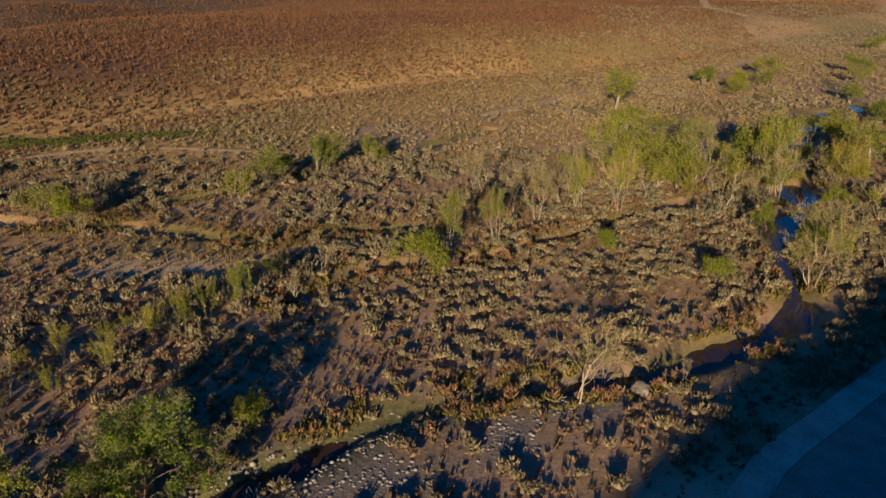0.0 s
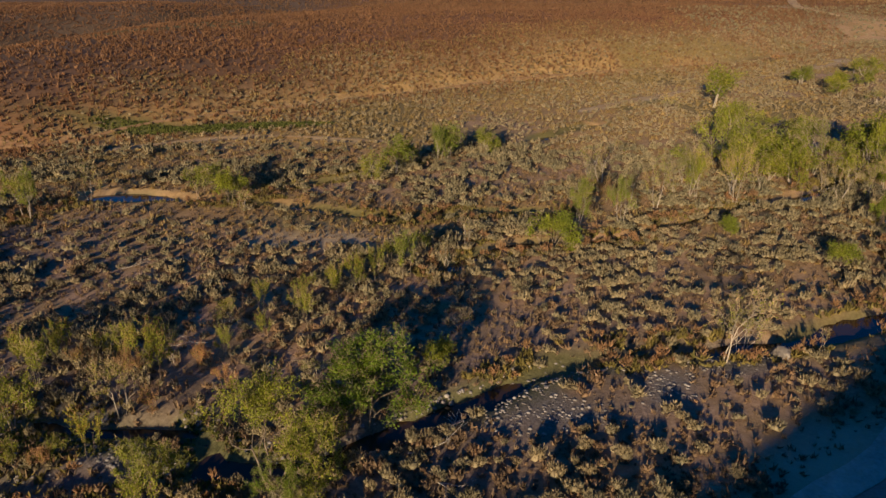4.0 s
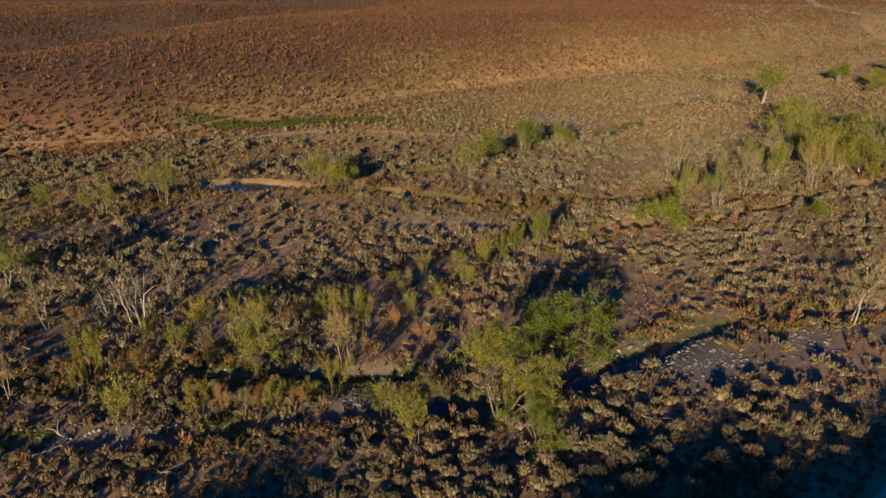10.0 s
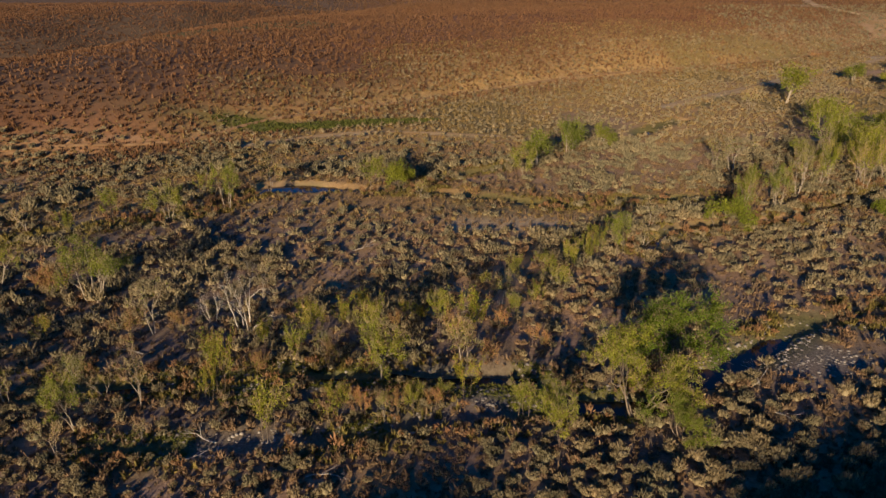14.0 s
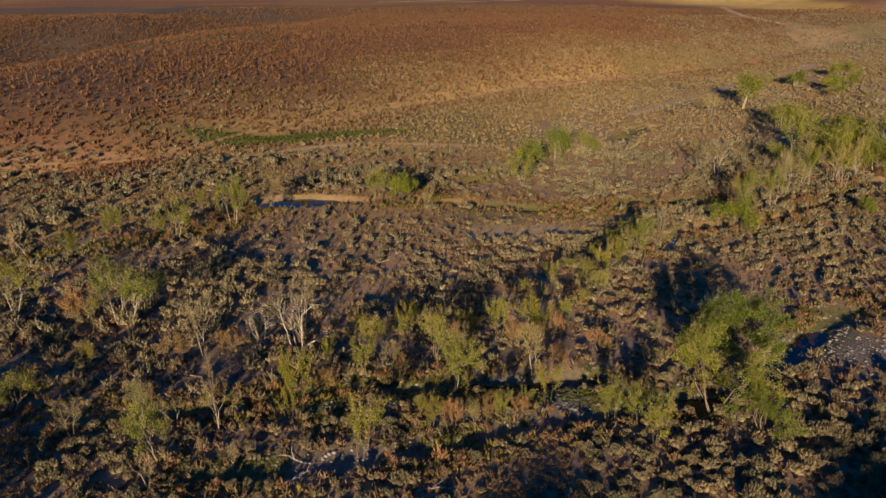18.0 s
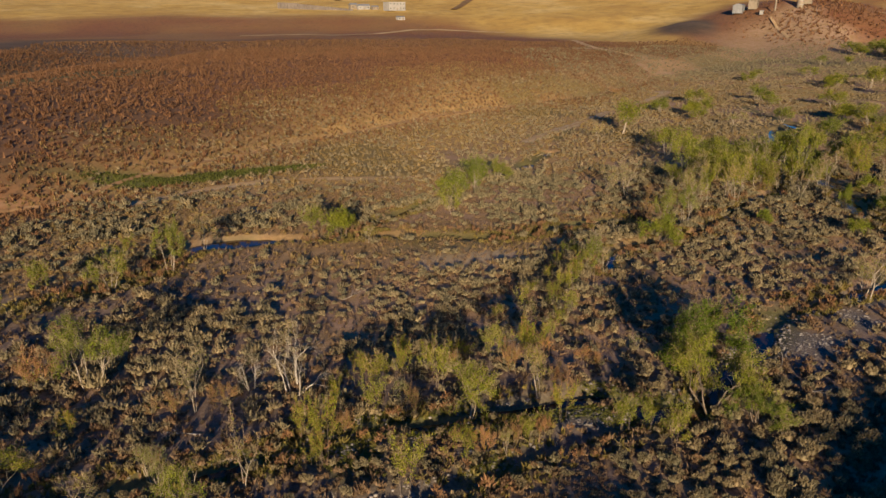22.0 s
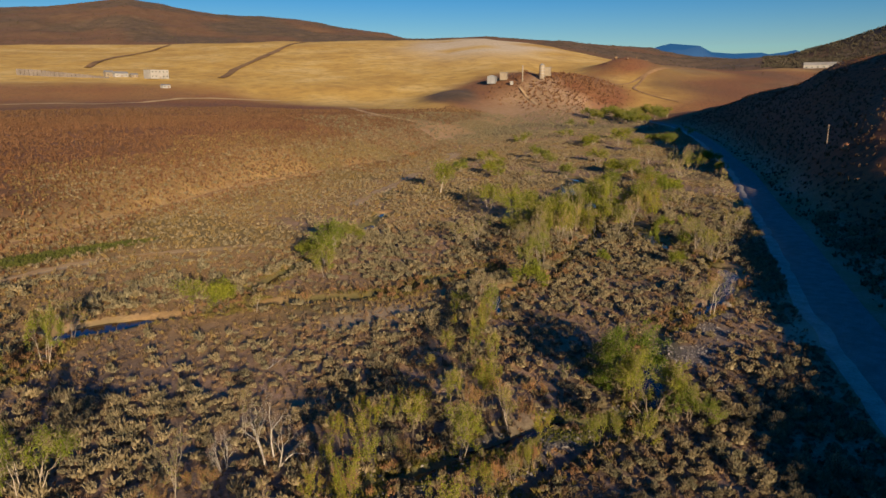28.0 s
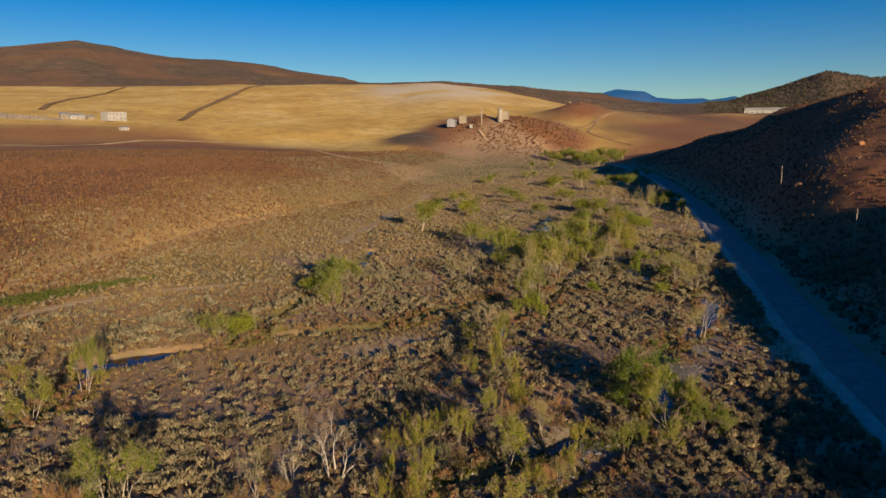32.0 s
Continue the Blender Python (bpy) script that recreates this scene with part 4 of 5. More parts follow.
def plant(kind, rows):
    """Rows of x, y, height, width."""
    floor_z = high_at(np.array([r[0] for r in rows], float), np.array([r[1] for r in rows], float))
    for (x, y, high, wide), z in zip(rows, floor_z):
        forms = KINDS[kind]
        i = USED.get(kind, 0)
        USED[kind] = i + 1
        src = forms[i % len(forms)]
        tall = src["tall"]
        wide = wide * (0.8 if kind == "sapling" else 1)
        sx = min(1.5, max(0.4, wide / src["wide"] / (high / tall))) * high / tall
        m = pose(x, y, float(z), 0, 0, (i * 137) % 360) @ Matrix.Diagonal((sx, sx, high / tall, 1))
        if i < len(forms):
            src.matrix_basis = m
        else:
            made = copy_thing(src, Matrix.Identity(4))
            made.matrix_basis = m


for key, tall in (("big", 9.0), ("leafy", 6.5), ("far", 6.5), ("sapling", 4.0), ("russet", 3.0), ("pale", 5.0), ("round", 4.5), ("dead", 5.5)):
    for o in KINDS[key]:
        o["tall"] = tall
plant("big", [(-20.1, 26.6, 7.3, 7.4), (-14.4, 32.7, 7.6, 8.2), (-17.6, 24.2, 3.6, 5.2)])
# cottonwoods added out of view behind the camera, to shade the flood plain
plant("big", [(-82, 10, 9.5, 9.0), (-88, 17, 9.0, 8.0), (-77, 6, 8.5, 7.0)])
plant("russet", [(-49.7, 33.0, 2.5, 2.2), (-43.7, 33.5, 3.0, 1.6), (-37.7, 26.8, 2.2, 1.6), (-40.0, 26.6, 2.6, 1.8), (-33.2, 37.3, 3.4, 1.7), (-30.2, 33.8, 2.4, 2.2), (-38.0, 39.2, 2.4, 2.0), (-26.2, 36.5, 2.0, 2.2), (-35.0, 27.6, 1.8, 1.4), (-29.0, 39.5, 2.4, 1.8), (-62.6, 39.0, 2.4, 3.0), (-58.2, 40.6, 2.0, 2.6), (-73.0, 47.0, 4.2, 3.4), (106, 257, 2.4, 4.0), (110, 259, 2.0, 3.6), (11.5, 84.5, 3.4, 2.6), (-30.0, 81.5, 2.2, 1.8)])
plant("sapling", [(-52.4, 33.0, 4.3, 1.8), (-40.6, 36.7, 4.7, 2.8), (-42.1, 43.2, 2.6, 2.0), (-34.3, 28.4, 1.9, 1.6), (-52.0, 29.0, 3.0, 1.8), (-26.3, 25.9, 3.4, 2.8), (-37.6, 40.8, 2.8, 1.8), (-27.6, 41.5, 3.0, 1.8), (-25.2, 44.5, 3.2, 2.0), (-22.6, 47.2, 3.4, 2.2), (-18.6, 53.8, 4.2, 2.2)])
plant("dead", [(-52.4, 40.4, 6.8, 6.4), (-55.9, 42.2, 4.1, 2.4)])
plant("pale", [(-57.1, 28.2, 5.9, 4.3), (-38.3, 26.0, 2.8, 1.6), (-60.7, 39.8, 6.1, 4.1), (-60.7, 84.4, 5.8, 3.8), (-87.4, 67.1, 3.4, 2.9), (-44.0, 34.7, 2.9, 1.9), (-37.7, 46.0, 2.1, 2.2), (-28.6, 45.1, 3.9, 1.9), (-8.2, 66.7, 4.5, 2.5), (-19.6, 38.0, 2.2, 2.5), (-67.5, 28.6, 3.4, 3.4), (-63.3, 31.6, 3.1, 2.7), (-60.0, 22.1, 3.0, 3.3), (-62.7, 29.1, 3.4, 3.3), (-55.0, 23.8, 2.3, 1.5), (-31.6, 40.8, 3.5, 2.6), (-52.4, 46.8, 4.2, 2.2), (-37.9, 80.9, 3.0, 2.5), (-60.5, 29.7, 2.3, 3.1), (-71.1, 50.8, 3.2, 3.2)])
plant("pale", [(12.2, 93.4, 7.3, 6.4), (17.2, 81.3, 7.8, 4.3), (33.7, 87.9, 4.6, 2.3), (45.0, 97.8, 9.8, 6.8), (42.1, 83.0, 6.4, 5.1), (40.2, 59.1, 6.4, 5.0), (-10.6, 61.3, 3.2, 3.3), (14.5, 43.7, 5.4, 3.2), (21.0, 43.6, 2.2, 1.3), (-32.4, 33.4, 4.8, 3.4), (115.9, 219.8, 6.1, 9.8), (45.6, 138.7, 4.3, 6.4), (162.5, 166.7, 7.5, 8.3), (145.7, 141.3, 9.9, 10.6), (12.1, 41.5, 6.3, 5.8), (68.8, 71.8, 5.5, 4.6), (70.3, 113.4, 6.3, 4.7), (70.7, 79.5, 3.4, 3.4), (-8.3, 46.0, 2.3, 3.0)])
plant("leafy", [(-60.4, 25.3, 4.9, 3.4), (-39.5, 31.8, 5.9, 3.6), (-69.5, 46.8, 6.7, 7.1), (-81.2, 50.5, 6.0, 4.5), (-70.9, 71.7, 6.0, 4.5), (-64.6, 76.3, 7.8, 3.6), (-73.3, 32.4, 3.7, 3.9), (5.4, 71.4, 7.4, 3.1), (11.0, 73.8, 6.9, 2.9)])
plant("far", [(-18.9, 97.3, 6.0, 5.7), (-10.9, 109.2, 6.6, 5.7), (-4.7, 113.6, 4.6, 4.3), (23.9, 85.3, 7.7, 3.0), (29.4, 87.3, 8.3, 5.0), (57.5, 103.4, 9.0, 7.2), (75.1, 101.8, 7.2, 7.2), (74.5, 107.4, 4.7, 5.6), (-12.2, 105.7, 6.4, 3.1), (-21.3, 92.3, 5.5, 3.9), (38.7, 108.8, 6.1, 5.6)])
plant("far", [(56.0, 93.8, 5.0, 4.1), (51.0, 158.8, 9.6, 8.7), (44.0, 127.3, 6.9, 6.8), (197.3, 278.9, 6.1, 9.7), (131.4, 193.9, 5.7, 7.1), (155.5, 188.4, 6.6, 8.6), (134.6, 163.4, 5.3, 5.5), (220.3, 232.0, 9.1, 15.3), (236.6, 212.7, 7.5, 9.1), (118.2, 132.6, 5.2, 7.7), (55.6, 97.4, 11.2, 4.9), (80.8, 129.9, 4.1, 6.9), (54.8, 124.2, 4.5, 7.8), (40.2, 100.9, 6.3, 8.0), (40.1, 92.0, 6.1, 6.4), (25.9, 98.3, 4.3, 5.0), (51.4, 129.7, 4.4, 6.3), (115.6, 213.8, 6.0, 8.4)])
plant("sapling", [(-46.4, 24.4, 4.8, 3.4), (-42.0, 26.1, 3.2, 3.1), (-36.2, 26.9, 3.0, 1.9), (-32.4, 28.8, 3.6, 2.6), (-28.3, 26.2, 3.3, 2.3), (-43.0, 39.6, 4.0, 2.6), (-34.6, 38.9, 4.7, 2.5), (-31.6, 37.5, 5.1, 3.7), (-46.6, 34.6, 3.6, 2.8), (-46.9, 39.7, 3.4, 2.6), (-49.3, 36.2, 3.8, 1.6), (-51.2, 29.4, 5.9, 2.2), (-78.1, 70.7, 4.8, 3.4), (-70.5, 83.8, 3.9, 3.0), (-45.0, 83.8, 5.5, 4.2), (-82.0, 66.3, 3.5, 2.9), (-26.9, 49.8, 3.5, 2.1), (-23.4, 49.7, 3.5, 2.4), (-20.4, 52.5, 4.2, 2.4), (-16.9, 55.6, 4.5, 2.2)])
plant("sapling", [(-14.0, 57.3, 5.4, 2.9), (-23.7, 55.0, 2.0, 2.2), (-29.9, 49.1, 1.9, 1.8), (-36.3, 41.3, 1.8, 2.1), (-45.1, 89.4, 4.5, 3.9), (-69.9, 38.4, 2.5, 2.2), (-12.7, 66.2, 2.5, 3.5), (-19.8, 57.8, 2.3, 2.1), (-25.9, 22.8, 4.1, 2.7), (-40.6, 40.2, 3.7, 2.4), (-45.3, 37.4, 4.1, 2.8)])
plant("round", [(-40.6, 85.1, 5.4, 4.7), (30.9, 60.5, 3.0, 3.1), (0.9, 67.4, 5.3, 6.0), (-17.5, 106.2, 3.8, 4.4), (66.9, 92.8, 3.4, 3.3), (42.1, 73.4, 4.2, 3.0), (-10.2, 40.0, 3.1, 2.3), (189.5, 158.6, 5.4, 7.4), (160.9, 133.0, 4.9, 5.4)])
# more trees of the grove and the upper valley
plant("pale", [(31.7, 91.6, 4.5, 2.4), (43.9, 90.5, 5.3, 3.2), (46.0, 83.9, 5.3, 3.3), (56.1, 107.2, 5.1, 3.7), (24.2, 92.3, 4.9, 3.2), (14.5, 84.2, 6.0, 3.3), (10.8, 97.8, 5.1, 4.2), (21.8, 88.5, 4.7, 3.5), (51.9, 68.8, 3.0, 3.8), (70.1, 99.7, 3.7, 4.8), (90.5, 160.7, 4.9, 6.9), (88.0, 98.1, 4.7, 6.2), (37.7, 148.1, 5.7, 4.8), (112.0, 106.1, 5.2, 6.1)])
plant("far", [(46.4, 104.4, 6.8, 4.5), (47.7, 91.6, 6.1, 4.0), (51.8, 89.8, 5.3, 4.0), (64.1, 102.8, 4.5, 4.5), (33.0, 105.7, 9.9, 6.3), (40.2, 105.0, 5.9, 5.4), (81.1, 122.0, 5.8, 6.3), (94.4, 131.3, 6.1, 6.8), (69.9, 118.4, 6.1, 4.6), (106.0, 195.1, 4.7, 6.5), (61.3, 80.1, 3.7, 3.6), (34.8, 100.0, 5.1, 5.7), (36.7, 94.1, 4.4, 4.4), (52.1, 105.9, 3.7, 5.5), (101.9, 137.7, 3.9, 6.3), (143.8, 213.4, 6.5, 8.9), (87.9, 173.2, 4.4, 7.2), (111.3, 164.1, 5.2, 6.3), (88.7, 195.8, 5.4, 8.7), (206.9, 206.6, 7.1, 9.9)])
plant("far", [(128.6, 149.1, 6.7, 8.3), (217.0, 245.2, 6.2, 11.0), (237.2, 285.6, 6.2, 10.4)])
plant("round", [(92.3, 185.6, 5.3, 6.2), (46.3, 69.3, 3.3, 3.2), (57.7, 82.0, 3.2, 4.2), (22.6, 70.1, 2.7, 2.6), (102.9, 114.0, 5.2, 6.9)])
plant("sapling", [(-16.2, 62.4, 2.4, 1.9)])

# ---- far things ----
def strip(name, points, wide, material, label, category, lift=0.4):
    """A strip draped over the land along a line."""
    pts = smooth_line(points, 7)
    verts = []
    for i, p in enumerate(pts):
        ahead = (pts[min(i + 1, len(pts) - 1)] - pts[max(i - 1, 0)]).normalized()
        left = Vector((-ahead.y, ahead.x, 0))
        w = wide * (0.6 + 0.8 * float(grain(np.array([p.x]), np.array([p.y]), 60, 41)[0]))
        for o in (w, 0, -w):
            q = p + left * o * 0.5
            verts.append((q.x, q.y, 0))
    v = np.array(verts)
    v[:, 2] = high_at(v[:, 0], v[:, 1]) + np.tile([0.0, lift, 0.0], len(pts)) + lift
    i = np.arange(len(v)).reshape(-1, 3)
    quads = np.stack([i[:-1, 1:], i[:-1, :-1], i[1:, :-1], i[1:, 1:]], -1).reshape(-1, 4)
    return tagged(new(name, sheet(name, v, quads, [material], True)), label, category, kind="structure")


# air haze over the far range, painted as blue base colour and faint glow
HAZE, hn, hl, hb = plain("hazy_blue_range", 1.0)
hl.new(ramp_of(hn, hl, noise_of(hn, hl, 0.004, 5.0, 0.7), [(0.35, (0.035, 0.085, 0.15)), (0.65, (0.055, 0.11, 0.17))]), hb.inputs["Base Color"])
hb.inputs["Emission Color"].default_value, hb.inputs["Emission Strength"].default_value = (0.016, 0.06, 0.125, 1), 1.0
RANGE = ((-49.0, 0.046), (-51.0, 0.047), (-52.4, 0.0509), (-53.2, 0.0552), (-53.9, 0.058), (-54.9, 0.0562), (-56.0, 0.0544), (-56.9, 0.046), (-58.4, 0.0436), (-60.3, 0.0442), (-60.8, 0.0419), (-61.9, 0.0444), (-62.5, 0.0463), (-62.9, 0.044), (-63.5, 0.0403), (-67.0, 0.036))
crest_line = [(*at_yaw(yaw, 4800), 30.7 + rise * 4800) for yaw, rise in RANGE]
front_line = [(*at_yaw(yaw, 4300), 40.0) for yaw, rise in RANGE]
back_line = [(*at_yaw(yaw, 4880), 0.0) for yaw, rise in RANGE]
i = np.arange(3 * len(RANGE)).reshape(3, -1)
quads = np.concatenate([np.stack([i[k, 1:], i[k, :-1], i[k + 1, :-1], i[k + 1, 1:]], -1) for k in (0, 1)])
tagged(new("backdrop", sheet("backdrop", np.array(front_line + crest_line + back_line), quads, [HAZE], True)), "distant mountain range on the horizon, blue haze put into its colour", "mountains", kind="structure")
GULLY = speckled("dark_gully", (0.17, 0.095, 0.045), (0.31, 0.19, 0.085), 0.05, 0.95, 0.0, 0.0, False)
CHALK = speckled("chalky_soil", (0.42, 0.27, 0.13), (0.56, 0.40, 0.22), 0.08, 0.95, 0.0, 0.0, False)
strip("gully", [(228, 862), (255, 905), (281, 950), (344, 1034), (472, 1217), (578, 1354)], 11, GULLY, "dark eroded gully running up the golden slope", "gully", 0.8)
strip("gully", [(108, 1028), (160, 1154), (252, 1295), (332, 1439)], 7, GULLY, "narrow dark gully across the golden slope", "gully", 0.8)
TRACK = speckled("tan_track", (0.25, 0.145, 0.07), (0.37, 0.23, 0.115), 0.6, 0.95, 0.3, 0.02, False)
strip("dirt_track", [(-125, 92), (-109, 108), (-87, 119), (-73, 137), (-46, 164), (-33, 176), (22, 216), (102, 261), (170, 315)], 0.9, TRACK, "thin tan track along the foot of the hill", "track", 0.16)
strip("dirt_track", [(-73, 117), (-60, 125), (-50, 128), (-37, 126), (-19, 122)], 1.3, CHALK, "pale sandy track across the valley floor", "track", 0.12)
strip("dirt_track", [(20, 155), (30, 165), (50, 182), (75, 205), (110, 235), (134, 257)], 2.0, CHALK, "pale sandy track across the valley floor", "track", 0.12)
strip("dirt_track", [(-40, 615), (20, 640), (100, 690), (160, 720), (230, 690)], 6, CHALK, "pale dirt track over the brown bench", "track")
strip("dirt_track", [(235, 545), (205, 470), (180, 408), (178, 384), (186, 372)], 6, CHALK, "pale dirt track curving over the bench", "track")
strip("dirt_track", [(526, 512), (590, 532), (655, 554), (740, 578), (824, 600)], 5, TRACK, "pale orange track along the far terrace", "track")
strip("dirt_track", [(655, 554), (610, 528), (567, 500), (552, 460), (546, 424)], 4, TRACK, "pale orange track winding down the far terrace", "track")
strip("dirt_track", [(440, 549), (426, 520), (411, 491)], 2.5, CHALK, "pale track climbing the red mound", "track")


def house(name, label, x, y, wide, deep, high, turn, storeys, bays, roof_rise, wall=PLASTER, roof=None):
    """A building with wall, roof, door and a window in each bay of each storey."""
    root = new(name)
    root.matrix_basis = pose(x, y, float(high_at(x, y)[0]) - 0.3, 0, 0, turn)
    tagged(root, label, "building")
    part("wall", bm_mesh("wall", box_bm(wide, deep, high + 0.3), wall), root)
    bm = box_bm(wide + 0.8, deep + 0.8, 0.35, 0.05, (0, 0, high + 0.3))
    if roof_rise:
        for q in bm.verts:
            if q.co.z > high + 0.5:
                q.co.y *= 0.05
                q.co.z += roof_rise
    part("roof", bm_mesh("roof", bm, roof or TIN), root)
    for s in range(storeys):
        for b in range(bays):
            w = wide / bays
            at = (-wide / 2 + w * (b + 0.5), -deep / 2 - 0.06, 0.3 + high / storeys * (s + 0.45))
            if s == 0 and b == bays // 2:
                part("door", bm_mesh("door", box_bm(1.6, 0.12, 2.3, 0.02, (at[0], at[1], 0.35)), POLE), root)
                continue
            win = part("window", bm_mesh("window", box_bm(w * 0.3, 0.1, high / storeys * 0.2, 0.0, at), GLASSY), root)
            part("sill", bm_mesh("sill", box_bm(w * 0.6, 0.3, 0.15, 0.02, (at[0], at[1] - 0.05, at[2] - 0.16)), wall), win)
    return root


house("white_building", "large white two-storey building below the golden slope", 157, 881, 23, 16, 10, 195 - 180, 2, 5, 0)
house("ranch_house", "low white house beside the large building", 123, 911, 16, 9, 4.2, 12, 1, 3, 2.0)
house("ranch_house", "small pale outbuilding near the white house", 137, 905, 8, 6, 3.2, 12, 1, 2, 1.4, CONCRETE)
house("barn", "small tan shed beside the white building", 111, 915, 9, 8, 5.0, 10, 1, 2, 2.2, CONCRETE)
house("plant_shed", "grey metal shed of the plant on the mound", 445, 600, 15, 9, 7.5, 40, 1, 3, 1.2, TIN)
house("plant_shed", "pale concrete shed of the plant on the mound", 457, 594, 9, 8, 8.0, 40, 1, 2, 0, CONCRETE)
house("plant_shed", "pale block building next to the silo", 487, 556, 11, 8, 9.0, 42, 1, 2, 0, CONCRETE)
house("site_cabin", "small white cabin on the mound", 444, 566, 5, 3, 3.5, 40, 1, 2, 0)
house("greenhouse_hall", "long pale roofed hall on the far terrace", *at_yaw(-64.9, 1480), 84, 26, 8, -65, 1, 9, 5, PLASTER, PLASTER)
house("far_shed", "tiny white shed on the far terrace", *at_yaw(-62.6, 1480), 12, 8, 4, 60, 1, 2, 1)
house("roadside_cabin", "small white cabin on the brown bench", 142, 790, 9, 5, 3.0, 15, 1, 2, 0.8)


def silo(x, y, radius, high, label, name="silo"):
    root = new(name)
    root.matrix_basis = pose(x, y, float(high_at(x, y)[0]) - 0.4)
    tagged(root, label, name.replace("_", " "))
    part("shell", bm_mesh("shell", tube_bm(radius, radius * 0.96, high, 16), CONCRETE), root)
    part("cap", bm_mesh("cap", tube_bm(radius * 1.05, radius * 0.3, radius * 0.6, 16, (0, 0, high)), TIN), root)
    for i in range(4):
        part("band", bm_mesh("band", tube_bm(radius * 1.03, radius * 1.03, 0.4, 16, (0, 0, high * (0.2 + 0.2 * i))), TIN), root)
    return root


silo(476, 553, 3.0, 15, "tall pale concrete silo on the mound")
silo(453, 559, 0.8, 17, "slender pale chimney of the plant", "chimney")


def pole(x, y, high, arms, turn):
    root = new("utility_pole")
    root.matrix_basis = pose(x, y, float(high_at(x, y)[0]) - 0.5, 0, 1.0, turn)
    tagged(root, "weathered wooden utility pole with a crossarm", "pole", "poles along the road")
    part("post", bm_mesh("post", tube_bm(0.2, 0.14, high + 0.5, 8), POLE), root)
    for i in range(arms):
        z = high - 0.5 - 1.0 * i
        arm = part("crossarm", bm_mesh("crossarm", box_bm(3.0, 0.14, 0.18, 0.02, (0, 0.16, z)), POLE), root)
        for k in (-1.35, -0.75, 0.75, 1.35):
            part("insulator", bm_mesh("insulator", tube_bm(0.06, 0.04, 0.18, 6, (k, 0.16, z + 0.18)), GLASSY), arm)
    return root


for x, y, high, arms, turn in ((226.9, 159.6, 9.0, 1, 40), (175.2, 117.7, 8.6, 1, 38), (148.0, 91.8, 9.4, 2, 38), (89.5, 48.4, 9.4, 1, 35)):
    pole(x, y, high, arms, turn)


def boulder(x, y, size, label, seed, material=REDROCK):
    rng = np.random.RandomState(seed)
    bm = bmesh.new()
    bmesh.ops.create_icosphere(bm, subdivisions=3, radius=size)
    for q in bm.verts:
        d = noise.noise(q.co * (1.1 / size) + Vector((seed, 0, 0))) * 0.45 + noise.noise(q.co * (3.0 / size)) * 0.15
        q.co *= 1 + d
        q.co.z *= 0.75
    ob = new("boulder", bm_mesh("boulder", bm, material))
    ob.matrix_basis = pose(x, y, float(high_at(x, y)[0]) + size * 0.3, 0, 0, rng.uniform(0, 360))
    return tagged(ob, label, "boulder")


boulder(143.7, 84.3, 1.5, "large orange boulder on the southern slope", 3)
boulder(176, 79, 1.2, "orange rock outcrop high on the slope", 5)
boulder(17.3, 42.6, 0.7, "pale grey boulder at the water's edge", 8, STONE)
for i in range(14):
    ox, oy = at_yaw(-49.6 - 0.22 * i, 985 + 30 * ((i * 5) % 7))
    boulder(ox, oy, 1.1 + (i * 3) % 5 * 0.35, "weathered rock of the far outcrop", 20 + i, OUTCROP)


def ribbed_wall(start, end, count, high0, high1):
    """A retaining wall of upright panels that grows lower along its length."""
    root = new("retaining_wall")
    root.matrix_basis = pose(start[0], start[1], float(high_at(*start)[0]))
    tagged(root, "ribbed grey retaining wall below the golden slope", "wall")
    turn = math.degrees(math.atan2(end[1] - start[1], end[0] - start[0]))
    wide = math.hypot(end[0] - start[0], end[1] - start[1]) / count
    for i in range(count):
        k = (i + 0.5) / count
        x, y = start[0] + (end[0] - start[0]) * k, start[1] + (end[1] - start[1]) * k
        high = high0 + (high1 - high0) * k ** 1.5
        ob = part("panel", bm_mesh("panel", box_bm(wide * 0.8, 0.6, high + 1, 0.05), WALLSTONE), root)
        ob.matrix_basis = pose(x - start[0], y - start[1], float(high_at(x, y)[0]) - float(high_at(*start)[0]) - 1, 0, 0, turn)
        rib = part("rib", bm_mesh("rib", box_bm(0.6, 0.9, high + 1.1, 0.05, (wide * 0.48, 0, 0)), RIBSTONE), root)
        rib.matrix_basis = ob.matrix_basis.copy()


RIBSTONE = speckled("grey_rib", (0.16, 0.135, 0.11), (0.25, 0.21, 0.17), 0.6, 0.9, 0.0, 0.0, False)
WALLSTONE = speckled("dark_wall", (0.12, 0.10, 0.085), (0.20, 0.17, 0.145), 0.6, 0.9, 0.0, 0.0, False)
ribbed_wall(at_yaw(-6.0, 960), at_yaw(-11.8, 925), 22, 7.5, 1.5)


def log(x, y, long, turn, seed, label="bleached fallen branch lying on the ground"):
    rng = np.random.RandomState(seed)
    v, f, tips = [], [], []
    grow(rng, v, f, tips, Vector((0, 0, 0.12)), Vector((1, 0, 0.05)), long * 0.6, 0.09, 2, 0.12, 2, 0.0)
    v = np.array(v)
    v[:, 2] = np.abs(v[:, 2]) * 0.45 + 0.03
    ob = new("fallen_branch", sheet("fallen_branch", v, np.array(f), [DEAD], True))
    ob.matrix_basis = pose(x, y, float(high_at(x, y)[0]), 0, 0, turn)
    tagged(ob, label, "branch", "fallen branches")


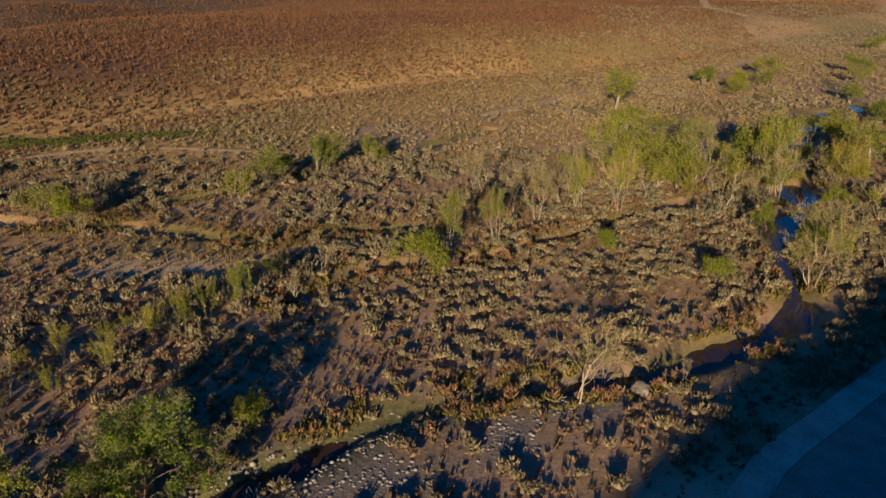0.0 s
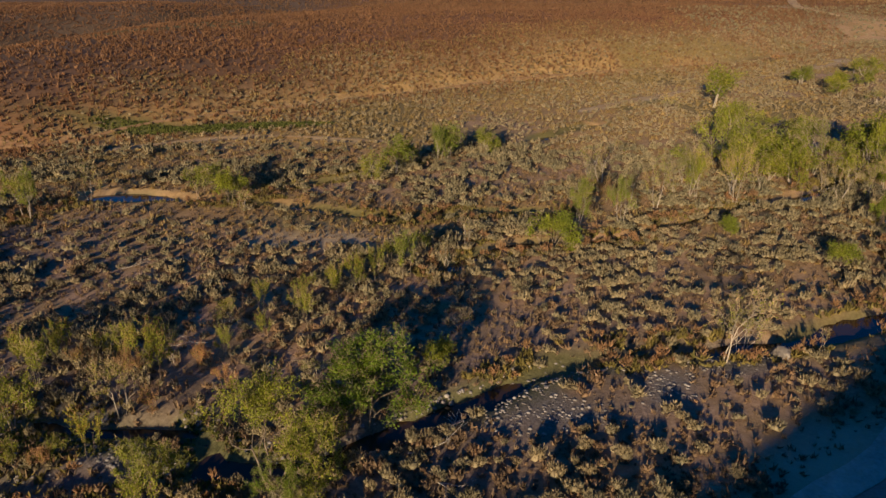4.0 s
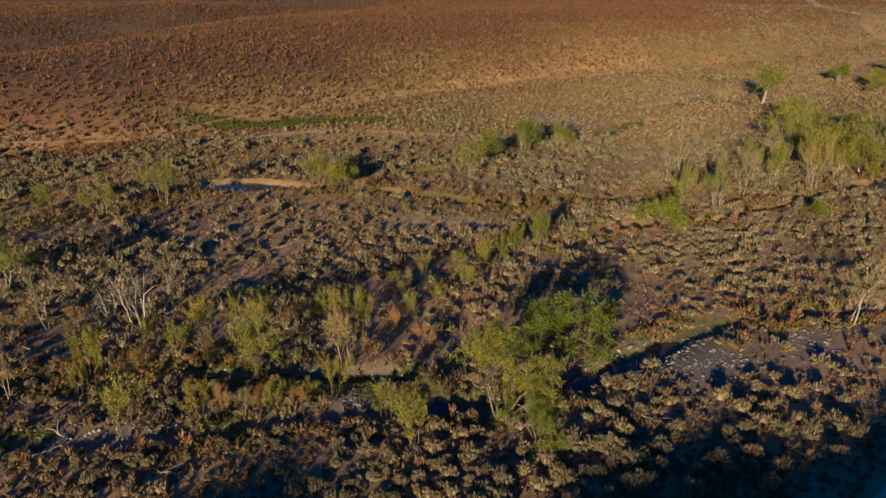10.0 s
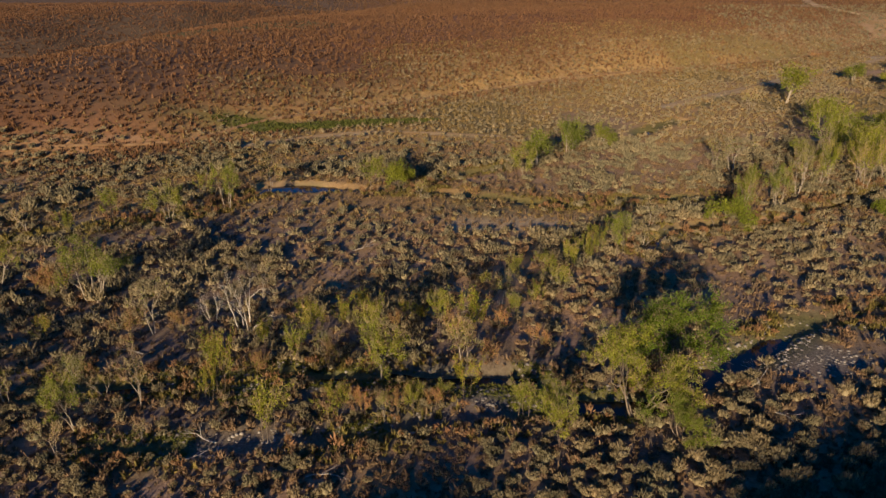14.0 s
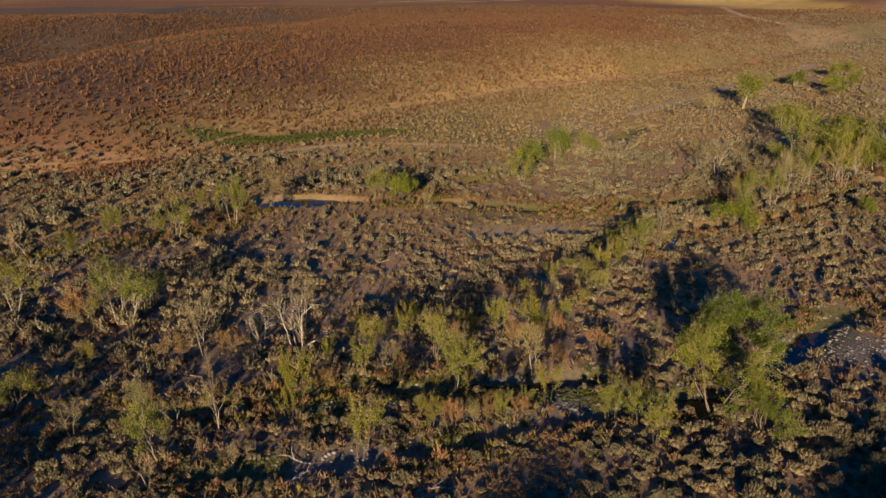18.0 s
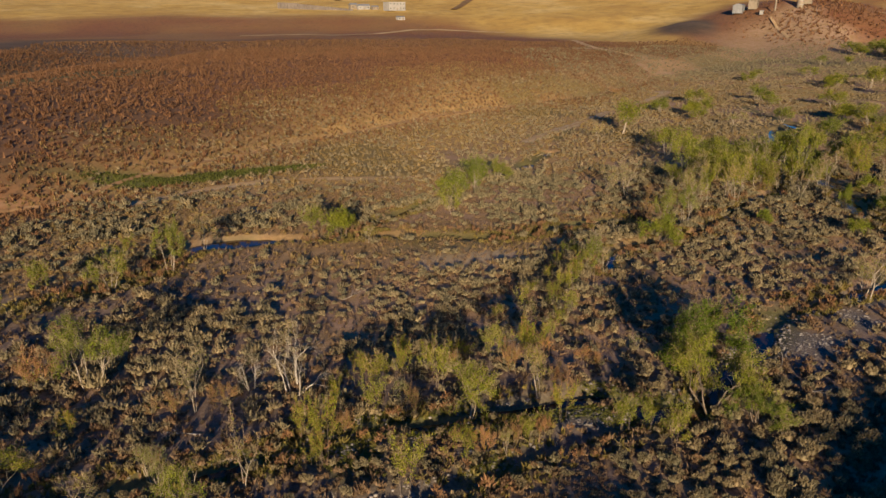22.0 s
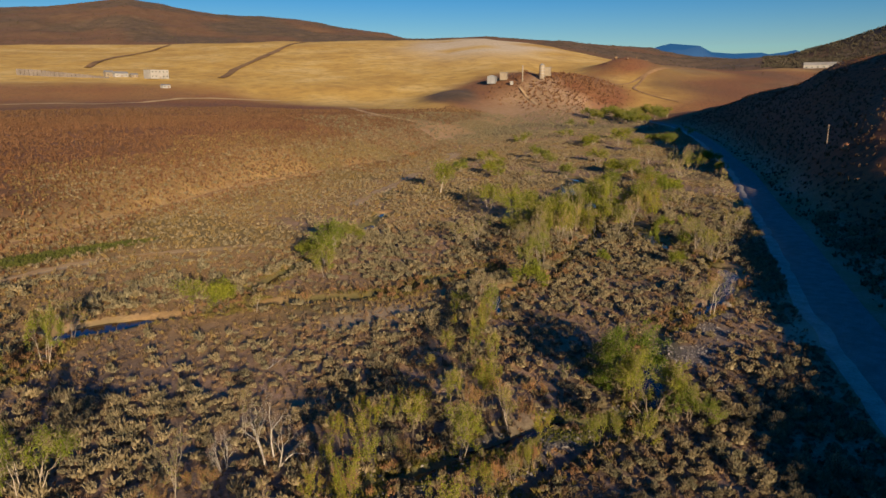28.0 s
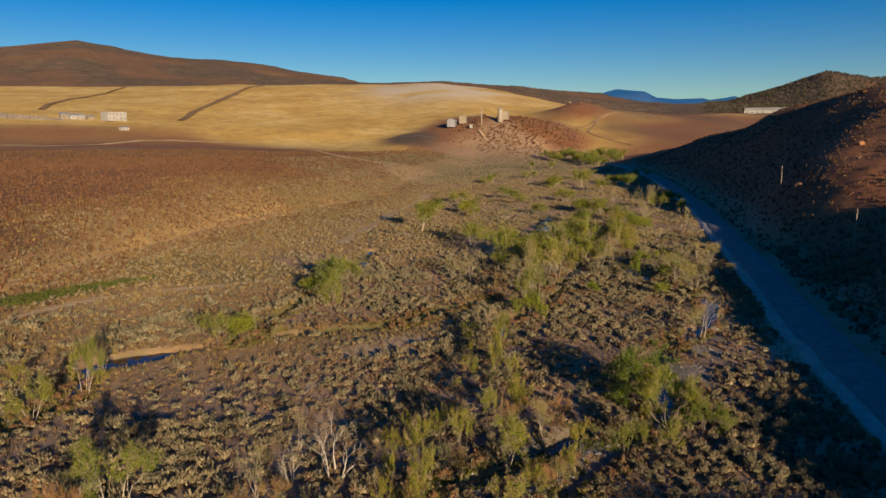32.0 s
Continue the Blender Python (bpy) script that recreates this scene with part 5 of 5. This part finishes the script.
for i, (x, y, long, turn) in enumerate(((-12, 29.5, 4.5, 20), (-11, 27.5, 3.5, -30), (-9.5, 30.5, 3, 70), (-50, 24.0, 3, 160), (-52, 21.5, 2.5, 40), (-64, 42, 3.5, 5), (-60, 36, 3, 170), (-43, 20, 2.5, 30), (-39, 30.3, 3.0, 200), (-62, 57, 3, 10), (-45, 60, 3, 25), (-20, 62, 2.5, 10), (24, 77, 3, 15), (-74, 24, 4.0, 60), (-30, 44, 2.5, 190), (-66, 31, 2.5, 100))):
    log(x, y, long, turn, 300 + i)
plant("far", [(408, 401, 10, 14), (418, 377, 11, 13), (400, 385, 10, 15), (425, 362, 11, 14), (430, 356, 9, 12), (412, 350, 10, 12), (395, 410, 9, 12), (385, 395, 9, 12), (308, 350, 6, 9), (320, 340, 6, 8), (257, 265, 6, 8), (402, 368, 10, 12), (438, 372, 11, 14), (445, 390, 11, 14)])
plant("far", [(367.2, 338.1, 6.7, 7.4), (370.1, 335.4, 8.1, 8.2), (405.9, 374.1, 7.9, 10.6), (380, 352, 8, 10), (388, 362, 9, 11), (395, 372, 9, 11), (372, 348, 7, 9), (410, 392, 9, 12), (420, 404, 9, 12), (430, 416, 9, 12), (384, 340, 8, 10), (392, 352, 8, 10)])
plant("pale", [(61, 63, 2.6, 3.0), (70, 72, 2.8, 3.4), (82, 80, 2.6, 3.2), (95, 89, 3, 3.6), (106, 97, 2.6, 3.4), (121, 108, 3, 4), (136, 118, 2.8, 4), (150, 129, 3, 4)])
# willows and bare trees of the upper valley
plant("pale", [(45.1, 65.5, 7.0, 8.0), (51.2, 86.7, 7.6, 5.1), (132.0, 132.1, 7.0, 9.3), (192.1, 164.1, 7.0, 10.1), (87.4, 128.8, 4.6, 6.8), (142.2, 197.6, 4.6, 12), (28.8, 83.8, 8.4, 4.6), (23.0, 86.4, 8.8, 4.5), (76.5, 95.6, 6.4, 5.9), (109.7, 100.3, 4.9, 3.4), (73.6, 77.7, 4.2, 3.0), (49.5, 61.8, 3.6, 3.1), (143.0, 122.5, 4.4, 4.1), (153.1, 169.2, 4.6, 9.2)])
plant("sapling", [(45.0, 63.0, 5.0, 4.6), (60.3, 88.9, 7.6, 6.3), (159.8, 146.2, 7.0, 9.0), (39.8, 88.2, 5.7, 4.9), (71.2, 99.7, 5.8, 4.9), (82, 104, 5.2, 5.0), (90, 112, 5.4, 5.5), (101, 121, 5.6, 6), (112, 128, 5.2, 6), (66, 94, 5.5, 5), (122, 140, 5.5, 7)])
plant("round", [(96.6, 111.5, 6.4, 8.0), (189.0, 156.7, 5.8, 8.2), (127.8, 157.8, 5.6, 10), (208.1, 244.0, 5.6, 12), (60.4, 109.5, 4.8, 9.0), (241.9, 226.4, 6.0, 12), (41.2, 105.3, 4.6, 5.3)])
plant("far", [(246.8, 250.6, 7.4, 12), (238.8, 214.6, 7.0, 10.2), (44.6, 102.5, 7.6, 8.0), (295.3, 244.4, 6.8, 11.8)])
spots = scattered(60000, -600, 3300, 500, 3600, RNG, 15, lambda x, y, z, a, b, luck: (b[2] > 0.4 + 0.4 * luck) & (a[1] < 0.2) & (polar(x, y)[0] > 900) & (polar(x, y)[0] < 3300) & (polar(x, y)[1] < -2) & (polar(x, y)[1] > -76))
many("mountain_scrub", far_forms, spots, RNG.uniform(1.3, 3.4, len(spots)), RNG, [JUNIPER, TWIGGY], "dark scattered juniper and scrub on the far mountains", "scrub")
spots = scattered(14000, 90, 430, 290, 470, RNG, 17, lambda x, y, z, a, b, luck: (off_line(x, y, ROAD_LINE)[1] > 9) & (off_line(x, y, FOOT)[1] < 75) & (b[1] < 0.3) & (luck < 0.3 + 0.7 * grain(x, y, 20, 44)))
many("upper_sagebrush", mid_forms, spots, RNG.uniform(0.8, 1.7, len(spots)), RNG, [SAGE, TWIGGY], "olive sagebrush on the upper valley floor", "sagebrush")
mx, my = at_yaw(-46.5, 770)
spots = scattered(2600, mx - 90, mx + 90, my - 90, my + 90, RNG, 18, lambda x, y, z, a, b, luck: (luck < 1.3 * bump_at(x, y, mx, my, 45, 75, -46.5, 1)) & (a[1] < 0.5))
many("mound_scrub", far_forms, spots, RNG.uniform(1.0, 3.0, len(spots)), RNG, [SCRUB, TWIGGY], "dark scrub dotting the red mound", "scrub")
spots = scattered(46000, 1400, 2800, 300, 1700, RNG, 19, lambda x, y, z, a, b, luck: (polar(x, y)[0] > 1750) & (polar(x, y)[0] < 2900) & (polar(x, y)[1] < -60.5) & (polar(x, y)[1] > -76) & (luck < 0.4 + 0.6 * grain(x, y, 120, 47)))
many("mountain_woods", far_forms, spots, RNG.uniform(3.5, 7.0, len(spots)), RNG, [JUNIPER, TWIGGY], "dark juniper woods covering the eastern mountain", "woods")
# nearest brush, one by one
singles = []
for i, (v, f, slot) in enumerate(fine_forms):
    me = sheet("sagebrush", v, f, [SAGE, TWIGGY], False, slot)
    singles.append(me)
for i, (x, y, z) in enumerate(spots_near):
    ob = new("sagebrush", singles[i % len(singles)])
    size = (0.8 + 0.6 * ((i * 7) % 11) / 11) * (0.8 if x < -25 else 1.1)
    ob.matrix_basis = pose(x, y, z, 0, 0, (i * 73) % 360) @ Matrix.Diagonal((size, size, size, 1))
    tagged(ob, "grey-green sagebrush on dry soil", "sagebrush", "sagebrush nearest the road")
